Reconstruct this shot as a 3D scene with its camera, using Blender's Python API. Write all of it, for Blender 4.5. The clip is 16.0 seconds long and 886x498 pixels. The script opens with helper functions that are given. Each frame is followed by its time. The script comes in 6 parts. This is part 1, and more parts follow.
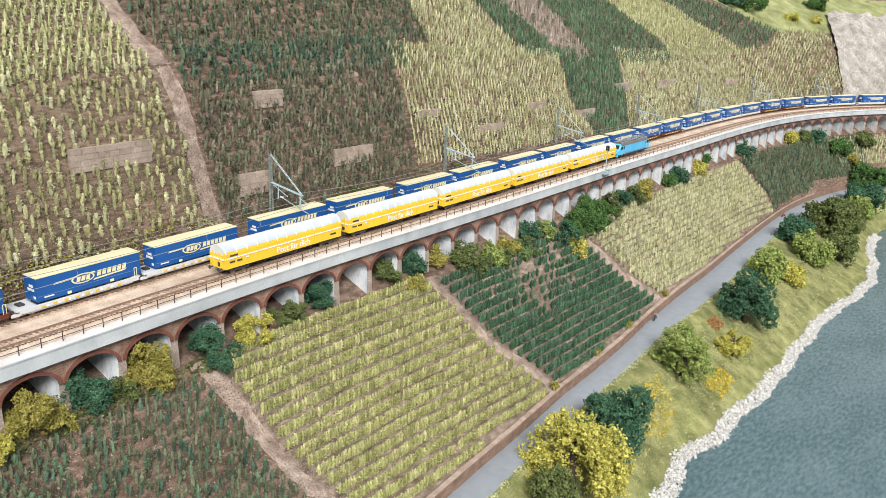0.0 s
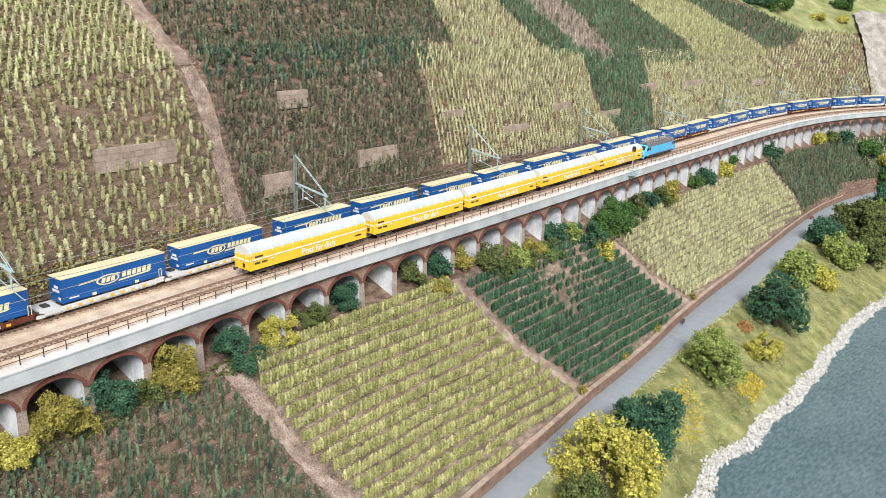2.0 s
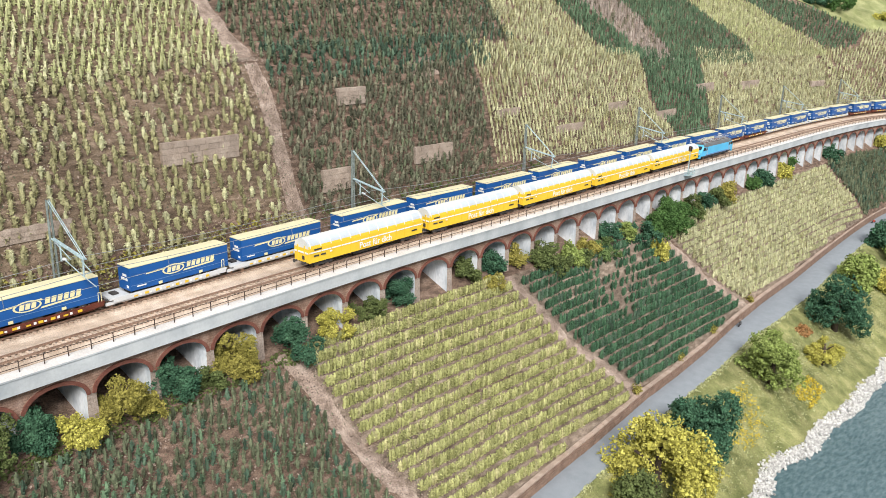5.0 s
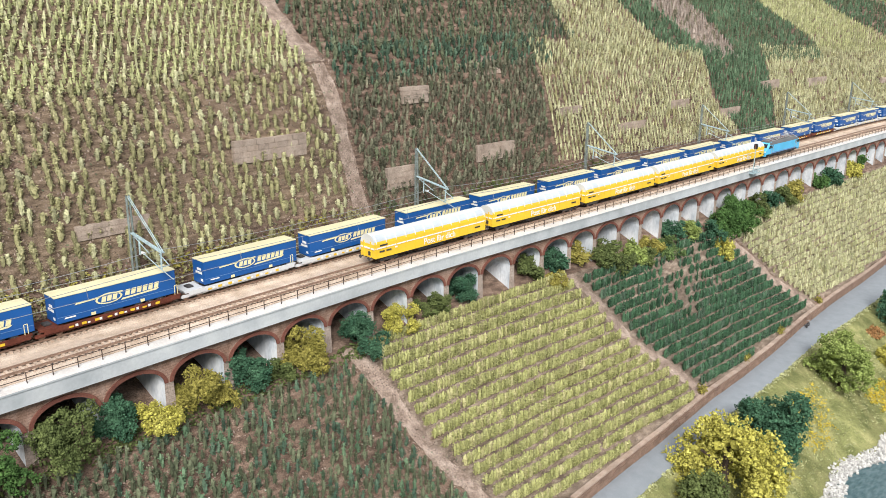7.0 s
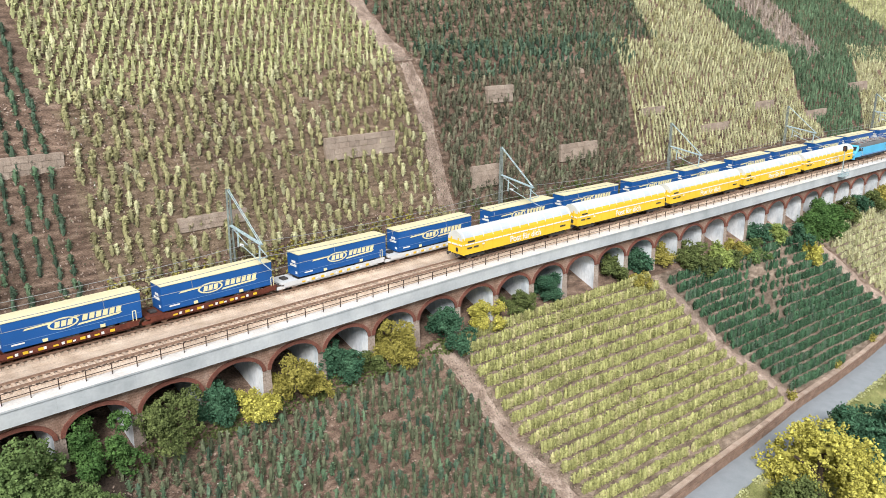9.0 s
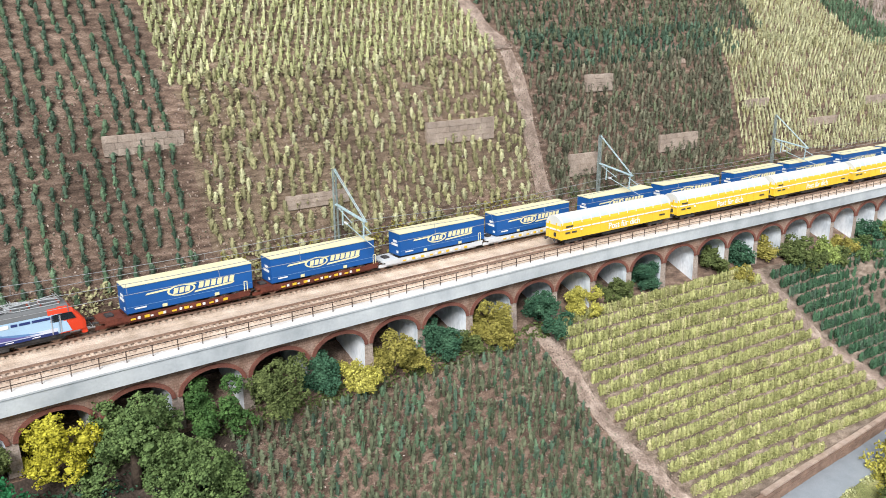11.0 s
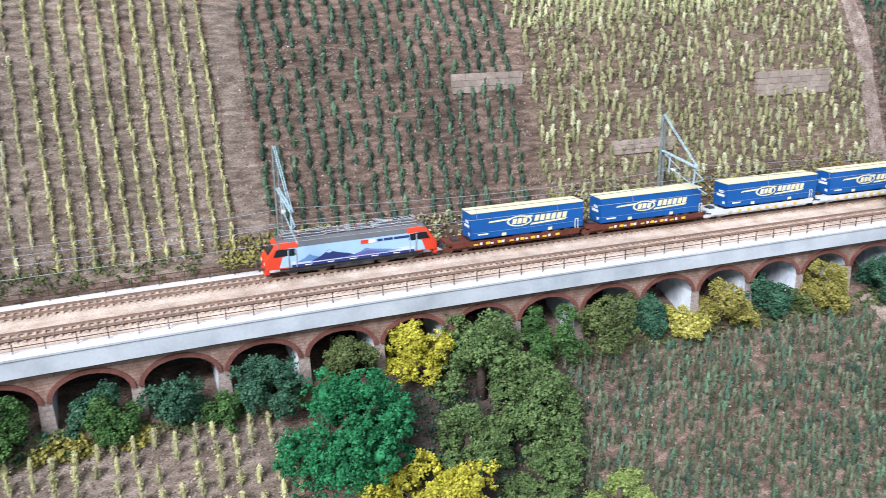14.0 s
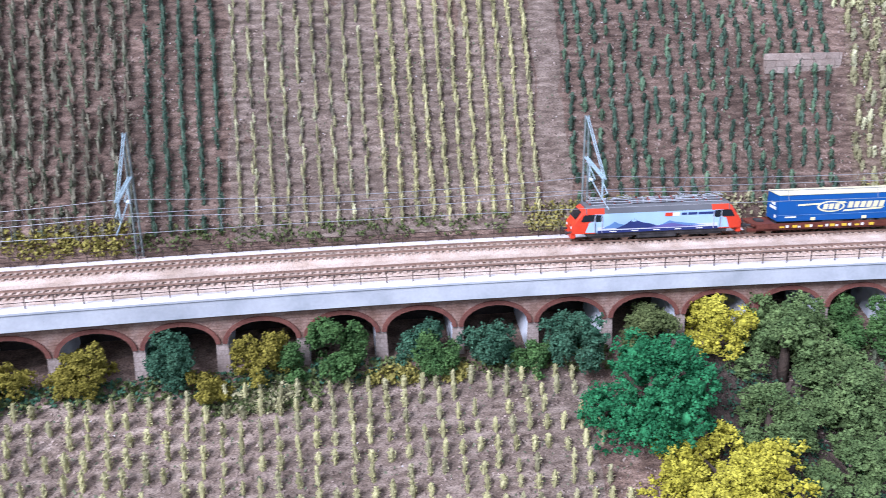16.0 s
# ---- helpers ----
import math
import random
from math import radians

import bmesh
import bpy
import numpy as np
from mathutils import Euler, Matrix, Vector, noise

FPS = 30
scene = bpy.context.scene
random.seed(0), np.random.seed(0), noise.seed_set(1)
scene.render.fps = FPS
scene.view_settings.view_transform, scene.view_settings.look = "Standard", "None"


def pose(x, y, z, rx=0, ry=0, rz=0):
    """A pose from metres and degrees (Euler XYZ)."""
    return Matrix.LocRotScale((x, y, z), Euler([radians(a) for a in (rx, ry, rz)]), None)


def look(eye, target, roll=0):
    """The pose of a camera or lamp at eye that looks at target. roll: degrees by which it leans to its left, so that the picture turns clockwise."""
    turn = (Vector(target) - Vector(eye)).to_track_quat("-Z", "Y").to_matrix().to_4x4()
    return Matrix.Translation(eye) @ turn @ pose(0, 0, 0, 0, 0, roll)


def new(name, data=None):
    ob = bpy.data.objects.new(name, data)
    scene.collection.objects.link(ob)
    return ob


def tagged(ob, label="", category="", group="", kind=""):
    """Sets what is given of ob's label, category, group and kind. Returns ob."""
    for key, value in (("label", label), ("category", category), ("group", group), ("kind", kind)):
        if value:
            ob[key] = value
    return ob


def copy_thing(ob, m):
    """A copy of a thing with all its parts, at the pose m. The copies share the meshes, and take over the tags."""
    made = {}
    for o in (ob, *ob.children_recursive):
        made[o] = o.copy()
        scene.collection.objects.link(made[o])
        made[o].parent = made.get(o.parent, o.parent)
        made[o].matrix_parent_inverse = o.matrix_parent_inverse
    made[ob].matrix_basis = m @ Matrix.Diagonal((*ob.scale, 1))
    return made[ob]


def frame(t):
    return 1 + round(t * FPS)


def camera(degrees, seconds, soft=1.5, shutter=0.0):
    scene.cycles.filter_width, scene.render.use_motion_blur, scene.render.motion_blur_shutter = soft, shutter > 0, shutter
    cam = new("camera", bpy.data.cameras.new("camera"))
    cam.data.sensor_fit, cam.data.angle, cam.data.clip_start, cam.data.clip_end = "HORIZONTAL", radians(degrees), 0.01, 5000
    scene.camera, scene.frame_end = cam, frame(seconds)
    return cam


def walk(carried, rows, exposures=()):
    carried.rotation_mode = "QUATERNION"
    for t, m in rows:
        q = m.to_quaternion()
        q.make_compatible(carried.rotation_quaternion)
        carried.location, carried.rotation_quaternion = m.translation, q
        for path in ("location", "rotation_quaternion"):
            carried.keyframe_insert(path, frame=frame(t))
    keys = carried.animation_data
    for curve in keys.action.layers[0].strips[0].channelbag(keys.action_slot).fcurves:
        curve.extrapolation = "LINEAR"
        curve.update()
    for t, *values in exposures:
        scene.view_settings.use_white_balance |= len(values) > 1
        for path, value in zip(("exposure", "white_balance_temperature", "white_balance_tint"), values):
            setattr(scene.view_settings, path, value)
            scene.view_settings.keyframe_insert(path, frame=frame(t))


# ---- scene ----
cam = camera(57.74, 16.0, 0.85, 0.3)
PATH = [
    (0, (0.4101, 0.2883, 0.7063), (-0.1674, 1.0473, 0.4056), 2.38),
    (0.5, (0.4116, 0.2920, 0.7052), (-0.1695, 1.0484, 0.4051), 2.27),
    (1, (0.4071, 0.2974, 0.7029), (-0.1782, 1.0509, 0.4034), 2.21),
    (1.5, (0.3962, 0.2966, 0.6992), (-0.1945, 1.0465, 0.4012), 2.03),
    (2, (0.3883, 0.2955, 0.6936), (-0.2088, 1.0411, 0.3978), 1.90),
    (2.5, (0.3889, 0.2893, 0.6936), (-0.2141, 1.0305, 0.3986), 1.91),
    (3, (0.3879, 0.2878, 0.6930), (-0.2211, 1.0241, 0.3980), 1.93),
    (3.5, (0.3862, 0.2828, 0.6904), (-0.2291, 1.0145, 0.3973), 1.92),
    (4, (0.3827, 0.2822, 0.6877), (-0.2389, 1.0086, 0.3947), 1.88),
    (6.5, (0.3829, 0.2648, 0.6751), (-0.2963, 0.9385, 0.3835), 0.80),
    (7, (0.3789, 0.2589, 0.6730), (-0.3111, 0.9219, 0.3827), 0.53),
    (7.5, (0.3727, 0.2525, 0.6667), (-0.3278, 0.9057, 0.3792), 0.28),
    (8, (0.3639, 0.2437, 0.6632), (-0.3481, 0.8849, 0.3768), 0.13),
    (8.5, (0.3575, 0.2371, 0.6598), (-0.3682, 0.8639, 0.3761), -0.01),
    (9, (0.3576, 0.2217, 0.6572), (-0.3843, 0.8304, 0.3762), -0.07),
    (9.2, (0.3550, 0.2226, 0.6539), (-0.3936, 0.8237, 0.3741), -0.08),
    (11.3, (0.3611, 0.1732, 0.6257), (-0.4466, 0.6947, 0.3505), -0.57),
    (11.5, (0.3545, 0.1573, 0.6253), (-0.4527, 0.6779, 0.3472), -0.47),
    (12, (0.3481, 0.1340, 0.6178), (-0.4762, 0.6267, 0.3387), -0.56),
    (12.5, (0.3402, 0.1132, 0.6054), (-0.5188, 0.5431, 0.3272), -1.22),
    (13, (0.3304, 0.0960, 0.5931), (-0.5523, 0.4745, 0.3146), -1.43),
    (13.5, (0.3240, 0.0861, 0.5854), (-0.5741, 0.4200, 0.2993), -1.35),
    (14, (0.3305, 0.0665, 0.5804), (-0.5888, 0.3320, 0.2901), -1.44),
    (14.5, (0.3323, 0.0485, 0.5761), (-0.6021, 0.2516, 0.2833), -1.55),
    (15, (0.3425, 0.0242, 0.5705), (-0.6056, 0.1447, 0.2763), -1.69),
    (15.5, (0.3501, -0.0060, 0.5687), (-0.6032, 0.0537, 0.2724), -1.54),
    (16, (0.3604, -0.0451, 0.5631), (-0.5957, -0.0401, 0.2702), -1.10),
]
walk(cam, [(t, look(eye, target, roll)) for t, eye, target, roll in PATH], [(0, -0.14, 6500, 10), (9.2, -0.08, 6450, 10), (12.5, 0.04, 6000, 10), (14.25, 0.06, 5600, 14), (16, 0.10, 5300, 24)])

# ---- plan: the layout is a 1:87 railway; P() takes life-size metres along (s), across (d) and up (z) ----
S = 1 / 87
BAY = 7.27
NODE0, NODES = -24, 80
_idx = np.arange(NODE0, NODES)
_head = np.radians(np.interp(_idx - 0.5, [-9, -4, 1, 6, 11, 16, 21, 26, 31, 36, 41, 46, 51, 57],
                             [-9.6, -5.4, -3.4, -3.7, 0.3, -0.8, -0.9, 0.1, -0.6, 1.3, 7.2, 17.9, 30.0, 42.0]))
_xy = np.cumsum(BAY * np.stack([np.sin(_head), np.cos(_head)], -1), 0)
_xy = _xy - _xy[-NODE0] + [-42.49, 33.91]
_fs = np.arange(NODE0 * BAY, (NODES - 1) * BAY, 0.5)
_fx, _fy = (np.interp(_fs, _idx * BAY, _xy[:, k]) for k in (0, 1))
_ker = np.ones(25) / 25
_fx[12:-12], _fy[12:-12] = np.convolve(_fx, _ker, "valid"), np.convolve(_fy, _ker, "valid")
_fh = np.unwrap(np.arctan2(np.gradient(_fx), np.gradient(_fy)))


def heading(s):
    return float(np.interp(s, _fs, _fh))


def P(s, d, z):
    h = heading(s)
    return Vector((S * (np.interp(s, _fs, _fx) + d * math.cos(h)), S * (np.interp(s, _fs, _fy) - d * math.sin(h)), S * z))


def sit(s, d, z, turn=0.0):
    """The pose of a thing whose own x axis lies along the line."""
    p = P(s, d, z)
    return pose(p.x, p.y, p.z, 0, 0, 90 - math.degrees(heading(s)) + turn)


# ---- ground heights ----
B_D = [-140, -70, -45, -32, -26, -22, -18.6, -15.6, -12.8]
B_S = [-40, 20, 65, 110, 150, 230, 300]
B_Z = [[118, 88, 70, 58, 50, 42.8, 35.5, 29.8, 24.4],
       [118, 88, 69, 57.5, 51, 47.5, 41, 31.5, 24.4],
       [118, 88, 70, 58.5, 53, 50.3, 43.5, 33.5, 24.4],
       [118, 88, 71, 61, 54.5, 51, 45.5, 36, 24.4],
       [118, 86, 70, 60, 53.5, 49, 43, 33.5, 24.4],
       [105, 76, 63, 54, 47, 42, 36.5, 31, 24.4],
       [100, 72, 60, 51, 45, 40, 35, 30, 24.4]]
F_S = [-40, 20, 110, 155, 260]
F_Z = [[16.6, 15.4, 12.4, 7.5], [15.6, 14.0, 11.0, 6.0], [15.2, 13.4, 9.6, 4.6], [14.6, 12.6, 8.4, 3.4], [14.5, 12.5, 8.4, 4.0]]
WALL_S = [-60, 40, 68, 85, 104, 116, 129, 147, 165, 185, 212, 243, 277, 310, 332, 346, 420]
WALL_D = [30, 28, 26.2, 25.1, 23.4, 23.0, 22.3, 20.7, 19.7, 19.0, 17.2, 15.6, 13.9, 13.0, 12.2, 11.4, 9.0]
SHORE_S = [-100, 60, 103, 115, 125, 139, 153, 172, 188, 206, 226, 246, 269, 288, 330, 420]
SHORE_D = [52, 47, 43.9, 42.0, 43.9, 44.3, 45.4, 45.1, 44.6, 44.5, 46.9, 47.8, 44.1, 38.4, 31.0, 26.0]
WALL_TOP, ROAD_Z, WATER_Z = -2.0, -4.0, -14.0


def smooth(x, xs, ys):
    i = int(np.clip(np.searchsorted(xs, x) - 1, 0, len(xs) - 2))
    u = float(np.clip((x - xs[i]) / (xs[i + 1] - xs[i]), 0, 1))
    u = u * u * (3 - 2 * u)
    return ys[i] * (1 - u) + ys[i + 1] * u


def wall_d(s):
    return float(np.interp(s, WALL_S, WALL_D))


def wall_top(s):
    return float(np.interp(s, [300, 340], [WALL_TOP, WALL_TOP + 1.3]))


def shore_d(s):
    return float(np.interp(s, SHORE_S, SHORE_D)) + 0.35 * math.sin(s * 0.31) + 0.2 * math.sin(s * 1.1)


def road_w(s):
    return float(np.interp(s, [60, 80, 112, 138, 160, 175, 210, 235, 267, 310, 360], [4.4, 4.2, 4.2, 4.3, 5.8, 6.1, 5.2, 4.9, 6.4, 7.0, 6.0]))


def rough(s, d, k=1.0):
    return k * noise.noise((s * 0.11, d * 0.16, 3.1)) + 0.35 * k * noise.noise((s * 0.5, d * 0.5, 7.7))


def ground_z(s, d):
    """The height of the ground, in life-size metres."""
    if d <= -12.8:
        z = float(np.interp(d, B_D, [smooth(s, B_S, [row[k] for row in B_Z]) for k in range(len(B_D))]))
        return z + rough(s, d, 0.5 * min(1, (-12.8 - d) / 3))
    front = [smooth(s, F_S, [row[k] for row in F_Z]) for k in range(4)]
    w = wall_d(s)
    if d < w:
        if d < -6:
            return 19.0
        # where the lane comes close, the slope steepens
        if 0 < d and w < 16:
            d *= 16 / max(w, 2.0)
        far = max(w, 16)
        return float(np.interp(d, [-6, 1.0, 3.2, 7.2, 12.2, far], [18.0] + front + [wall_top(s)])) + rough(s, d, 0.25 if d > 2 else 0.1)
    r = w + road_w(s)
    if d < r:
        return ROAD_Z
    sh = max(shore_d(s), r + 2)
    u = min(1.6, (d - r) / (sh - r))
    return ROAD_Z + (WATER_Z - 0.3 - ROAD_Z) * (u ** 1.25 if u < 1 else u) + rough(s, d, 0.16) * min(1, (d - r) / 2)


# ---- builders ----
def part(name, bm, material, parent=None, label="", flat=True):
    """Links a bmesh as one mesh object under a thing or part; material may be a list."""
    me = bpy.data.meshes.new(name)
    bm.to_mesh(me)
    bm.free()
    for m in material if isinstance(material, (list, tuple)) else [material]:
        me.materials.append(m)
    if not flat:
        me.polygons.foreach_set("use_smooth", [True] * len(me.polygons))
    ob = new(name, me)
    ob.parent = parent
    return tagged(ob, label)


def mesh_part(name, verts, faces, material, parent=None, label="", flat=True, slots=None):
    me = bpy.data.meshes.new(name)
    me.from_pydata(verts, [], faces)
    for m in material if isinstance(material, (list, tuple)) else [material]:
        me.materials.append(m)
    if slots is not None:
        me.polygons.foreach_set("material_index", slots)
    if not flat:
        me.polygons.foreach_set("use_smooth", [True] * len(me.polygons))
    me.update()
    ob = new(name, me)
    ob.parent = parent
    return tagged(ob, label)


def share(ob, name, m=None, parent=None):
    """Another object on the same mesh."""
    o = new(name, ob.data)
    o.parent = parent
    if m is not None:
        o.matrix_basis = m
    return o


def empty(name, m=None, label="", category="", group="", kind=""):
    ob = new(name)
    ob.empty_display_size = 0.01
    if m is not None:
        ob.matrix_basis = m
    return tagged(ob, label, category, group, kind)


def box(bm, x0, x1, y0, y1, z0, z1, bevel=0.0, k=S, mat=0):
    """A box in life-size metres, scaled by k."""
    r = bmesh.ops.create_cube(bm, size=1)
    vs = r["verts"]
    bmesh.ops.scale(bm, vec=((x1 - x0) * k, (y1 - y0) * k, (z1 - z0) * k), verts=vs)
    bmesh.ops.translate(bm, vec=((x0 + x1) / 2 * k, (y0 + y1) / 2 * k, (z0 + z1) / 2 * k), verts=vs)
    faces = {f for v in vs for f in v.link_faces}
    for f in faces:
        f.material_index = mat
    if bevel:
        bmesh.ops.bevel(bm, geom=list({e for v in vs for e in v.link_edges}), offset=bevel * k, segments=2, affect="EDGES")
    return bm


def rod(bm, a, b, r, n=6, k=S, mat=0):
    """A round bar between two points, in life-size metres, scaled by k."""
    a, b = Vector(a) * k, Vector(b) * k
    way = b - a
    m = Matrix.Translation((a + b) / 2) @ way.to_track_quat("Z", "Y").to_matrix().to_4x4()
    res = bmesh.ops.create_cone(bm, cap_ends=True, segments=n, radius1=r * k, radius2=r * k, depth=way.length, matrix=m)
    for v in res["verts"]:
        for f in v.link_faces:
            f.material_index = mat
    return bm


def tube(bm, points, r, n=5, k=S):
    """One unbroken round bar through several points, in life-size metres, scaled by k."""
    pts = [Vector(p) * k for p in points]
    rings = []
    for i, p in enumerate(pts):
        way = (pts[min(i + 1, len(pts) - 1)] - pts[max(i - 1, 0)]).normalized()
        q = way.to_track_quat("Z", "Y")
        rings.append([bm.verts.new(p + q @ Vector((r * k * math.cos(j * 2 * math.pi / n), r * k * math.sin(j * 2 * math.pi / n), 0))) for j in range(n)])
    for u, v in zip(rings[:-1], rings[1:]):
        for j in range(n):
            bm.faces.new((u[j], u[(j + 1) % n], v[(j + 1) % n], v[j]))
    bm.faces.new(rings[0][::-1])
    bm.faces.new(rings[-1])
    return bm


def wheel(bm, x, y, z, r, w, n=16, k=S):
    m = Matrix.Translation((x * k, y * k, z * k)) @ Matrix.Rotation(radians(90), 4, "X")
    bmesh.ops.create_cone(bm, cap_ends=True, segments=n, radius1=r * k, radius2=r * k, depth=w * k, matrix=m)
    return bm


def sweep(profile, s0, s1, step, closed=True):
    """Verts and faces of a profile of (d, z) carried along the line."""
    n = max(2, int((s1 - s0) / step) + 1)
    verts, faces, m = [], [], len(profile)
    for s in np.linspace(s0, s1, n):
        verts += [P(s, d, z)[:] for d, z in profile]
    for i in range(n - 1):
        for j in range(m if closed else m - 1):
            a, b = i * m + j, i * m + (j + 1) % m
            faces.append((a, b, b + m, a + m))
    if closed:
        faces.append(tuple(range(m)))
        faces.append(tuple(reversed(range((n - 1) * m, n * m))))
    return verts, faces


# ---- world and light: a hall lit from above ----
world = bpy.data.worlds.new("hall")
scene.world = world
world.use_nodes = True
_nt = world.node_tree
_tc, _sep, _ramp = _nt.nodes.new("ShaderNodeTexCoord"), _nt.nodes.new("ShaderNodeSeparateXYZ"), _nt.nodes.new("ShaderNodeValToRGB")
_nt.links.new(_tc.outputs["Generated"], _sep.inputs[0])
_nt.links.new(_sep.outputs["Z"], _ramp.inputs["Fac"])
# bright ceiling, dimmer walls
_ramp.color_ramp.elements[0].color = (0.30, 0.30, 0.31, 1)
_ramp.color_ramp.elements[1].color = (1.03, 1.05, 1.08, 1)
_nt.links.new(_ramp.outputs["Color"], _nt.nodes["Background"].inputs[0])
_nt.nodes["Background"].inputs[1].default_value = 1.02
sun = new("hall_light", bpy.data.lights.new("hall_light", "SUN"))
sun.data.energy, sun.data.angle, sun.data.color = 5.0, radians(24), (1.0, 0.97, 0.92)
sun.matrix_basis = look((1.9, -0.75, 2.35), (0, 0.9, 0.2))
scene.view_settings.exposure = 0.0


# ---- materials ----
def mat(name, colours, scale=60.0, rough=0.85, bump=0.3, metal=0.0, grain=500.0, spec=0.3, random=0.0, island=0.0, stretch=1.0, speck=0.28, broad=0.0):
    """Noise between two or three colours, fine grain over it, a bump; random or island: brightness differs by object or by loose piece."""
    m = bpy.data.materials.new(name)
    m.use_nodes = True
    nt = m.node_tree
    bsdf = nt.nodes["Principled BSDF"]
    bsdf.inputs["Roughness"].default_value, bsdf.inputs["Metallic"].default_value = rough, metal
    bsdf.inputs["Specular IOR Level"].default_value = spec
    geo = nt.nodes.new("ShaderNodeNewGeometry")
    big, fine = nt.nodes.new("ShaderNodeTexNoise"), nt.nodes.new("ShaderNodeTexNoise")
    place = geo.outputs["Position"]
    if stretch != 1.0:
        mp = nt.nodes.new("ShaderNodeMapping")
        mp.inputs["Scale"].default_value = (1.0, 1.0, stretch)
        nt.links.new(place, mp.inputs["Vector"])
        place = mp.outputs["Vector"]
    for tex, sc, det in ((big, scale, 5.0), (fine, grain, 3.0)):
        tex.inputs["Scale"].default_value, tex.inputs["Detail"].default_value = sc, det
        nt.links.new(place, tex.inputs["Vector"])
    ramp = nt.nodes.new("ShaderNodeValToRGB")
    el = ramp.color_ramp.elements
    while len(el) < len(colours):
        el.new(0.5)
    for i, c in enumerate(colours):
        el[i].position = 0.3 + 0.4 * i / max(1, len(colours) - 1)
        el[i].color = (*c, 1)
    nt.links.new(big.outputs["Fac"], ramp.inputs["Fac"])
    hue = nt.nodes.new("ShaderNodeHueSaturation")
    nt.links.new(ramp.outputs["Color"], hue.inputs["Color"])
    if broad:
        wide = nt.nodes.new("ShaderNodeTexNoise")
        wide.inputs["Scale"].default_value, wide.inputs["Detail"].default_value = 9.0, 6.0
        nt.links.new(geo.outputs["Position"], wide.inputs["Vector"])
        wr = nt.nodes.new("ShaderNodeMapRange")
        wr.inputs["From Min"].default_value, wr.inputs["From Max"].default_value = 0.32, 0.68
        wr.inputs["To Min"].default_value, wr.inputs["To Max"].default_value = 1 - broad, 1 + broad
        nt.links.new(wide.outputs["Fac"], wr.inputs["Value"])
        mx = nt.nodes.new("ShaderNodeMix")
        mx.data_type, mx.blend_type = "RGBA", "MULTIPLY"
        mx.inputs["Factor"].default_value = 1.0
        nt.links.new(ramp.outputs["Color"], mx.inputs[6])
        nt.links.new(wr.outputs["Result"], mx.inputs[7])
        nt.links.new(mx.outputs[2], hue.inputs["Color"])
    val = nt.nodes.new("ShaderNodeMapRange")
    val.inputs["From Min"].default_value, val.inputs["From Max"].default_value = 0.25, 0.75
    val.inputs["To Min"].default_value, val.inputs["To Max"].default_value = 1 - speck, 1 + speck
    nt.links.new(fine.outputs["Fac"], val.inputs["Value"])
    last = val.outputs["Result"]
    if random or island:
        if random:
            src = nt.nodes.new("ShaderNodeObjectInfo").outputs["Random"]
        else:
            src = geo.outputs["Random Per Island"]
        k = random or island
        r = nt.nodes.new("ShaderNodeMapRange")
        r.inputs["To Min"].default_value, r.inputs["To Max"].default_value = 1 - k, 1 + k
        nt.links.new(src, r.inputs["Value"])
        mul = nt.nodes.new("ShaderNodeMath")
        mul.operation = "MULTIPLY"
        nt.links.new(last, mul.inputs[0])
        nt.links.new(r.outputs["Result"], mul.inputs[1])
        last = mul.outputs[0]
    nt.links.new(last, hue.inputs["Value"])
    nt.links.new(hue.outputs["Color"], bsdf.inputs["Base Color"])
    if bump:
        b = nt.nodes.new("ShaderNodeBump")
        b.inputs["Strength"].default_value, b.inputs["Distance"].default_value = bump, 0.0015
        nt.links.new(fine.outputs["Fac"], b.inputs["Height"])
        nt.links.new(b.outputs["Normal"], bsdf.inputs["Normal"])
    return m


def paint(name, colour, rough=0.35, wear=0.08, metal=0.0, spec=0.5):
    c = np.array(colour)
    return mat(name, [tuple(c * (1 - wear)), tuple(np.minimum(c * (1 + wear), 1))], 25, rough, 0.04, metal, 900, spec, speck=0.06)


M_SOIL = mat("soil", [(0.086, 0.058, 0.044), (0.178, 0.12, 0.09), (0.305, 0.219, 0.17)], 45, 0.95, 1.0, 0, 420, stretch=4.5, speck=0.65, broad=0.3)
M_SOIL_DARK = mat("soil_dark", [(0.085, 0.06, 0.047), (0.14, 0.10, 0.08)], 60, 0.95, 0.5, 0, 500, island=0.35)
M_SOIL_OCHRE = mat("soil_ochre", [(0.10, 0.071, 0.049), (0.195, 0.141, 0.099), (0.32, 0.242, 0.178)], 45, 0.95, 1.0, 0, 420, stretch=4.5, speck=0.6, broad=0.25)
M_SOIL_PALE = mat("soil_pale", [(0.12, 0.088, 0.066), (0.22, 0.168, 0.131), (0.35, 0.28, 0.225)], 45, 0.95, 1.0, 0, 420, stretch=4.5, speck=0.6, broad=0.22)
# brown earth, coloured darker to carry the shade under the trees
M_FLOOR_SHADE = mat("floor_tree_shade", [(0.03, 0.022, 0.017), (0.058, 0.043, 0.034), (0.095, 0.072, 0.058)], 50, 0.95, 1.0, 0, 420, speck=0.5)
M_PATH = mat("path_earth", [(0.19, 0.14, 0.112), (0.30, 0.228, 0.187), (0.43, 0.345, 0.29)], 60, 0.95, 0.8, 0, 450, speck=0.5, broad=0.2)
M_GRASS = mat("grass", [(0.12, 0.135, 0.048), (0.21, 0.218, 0.085), (0.325, 0.312, 0.14)], 30, 0.95, 1.0, 0, 500, speck=0.5, broad=0.25)
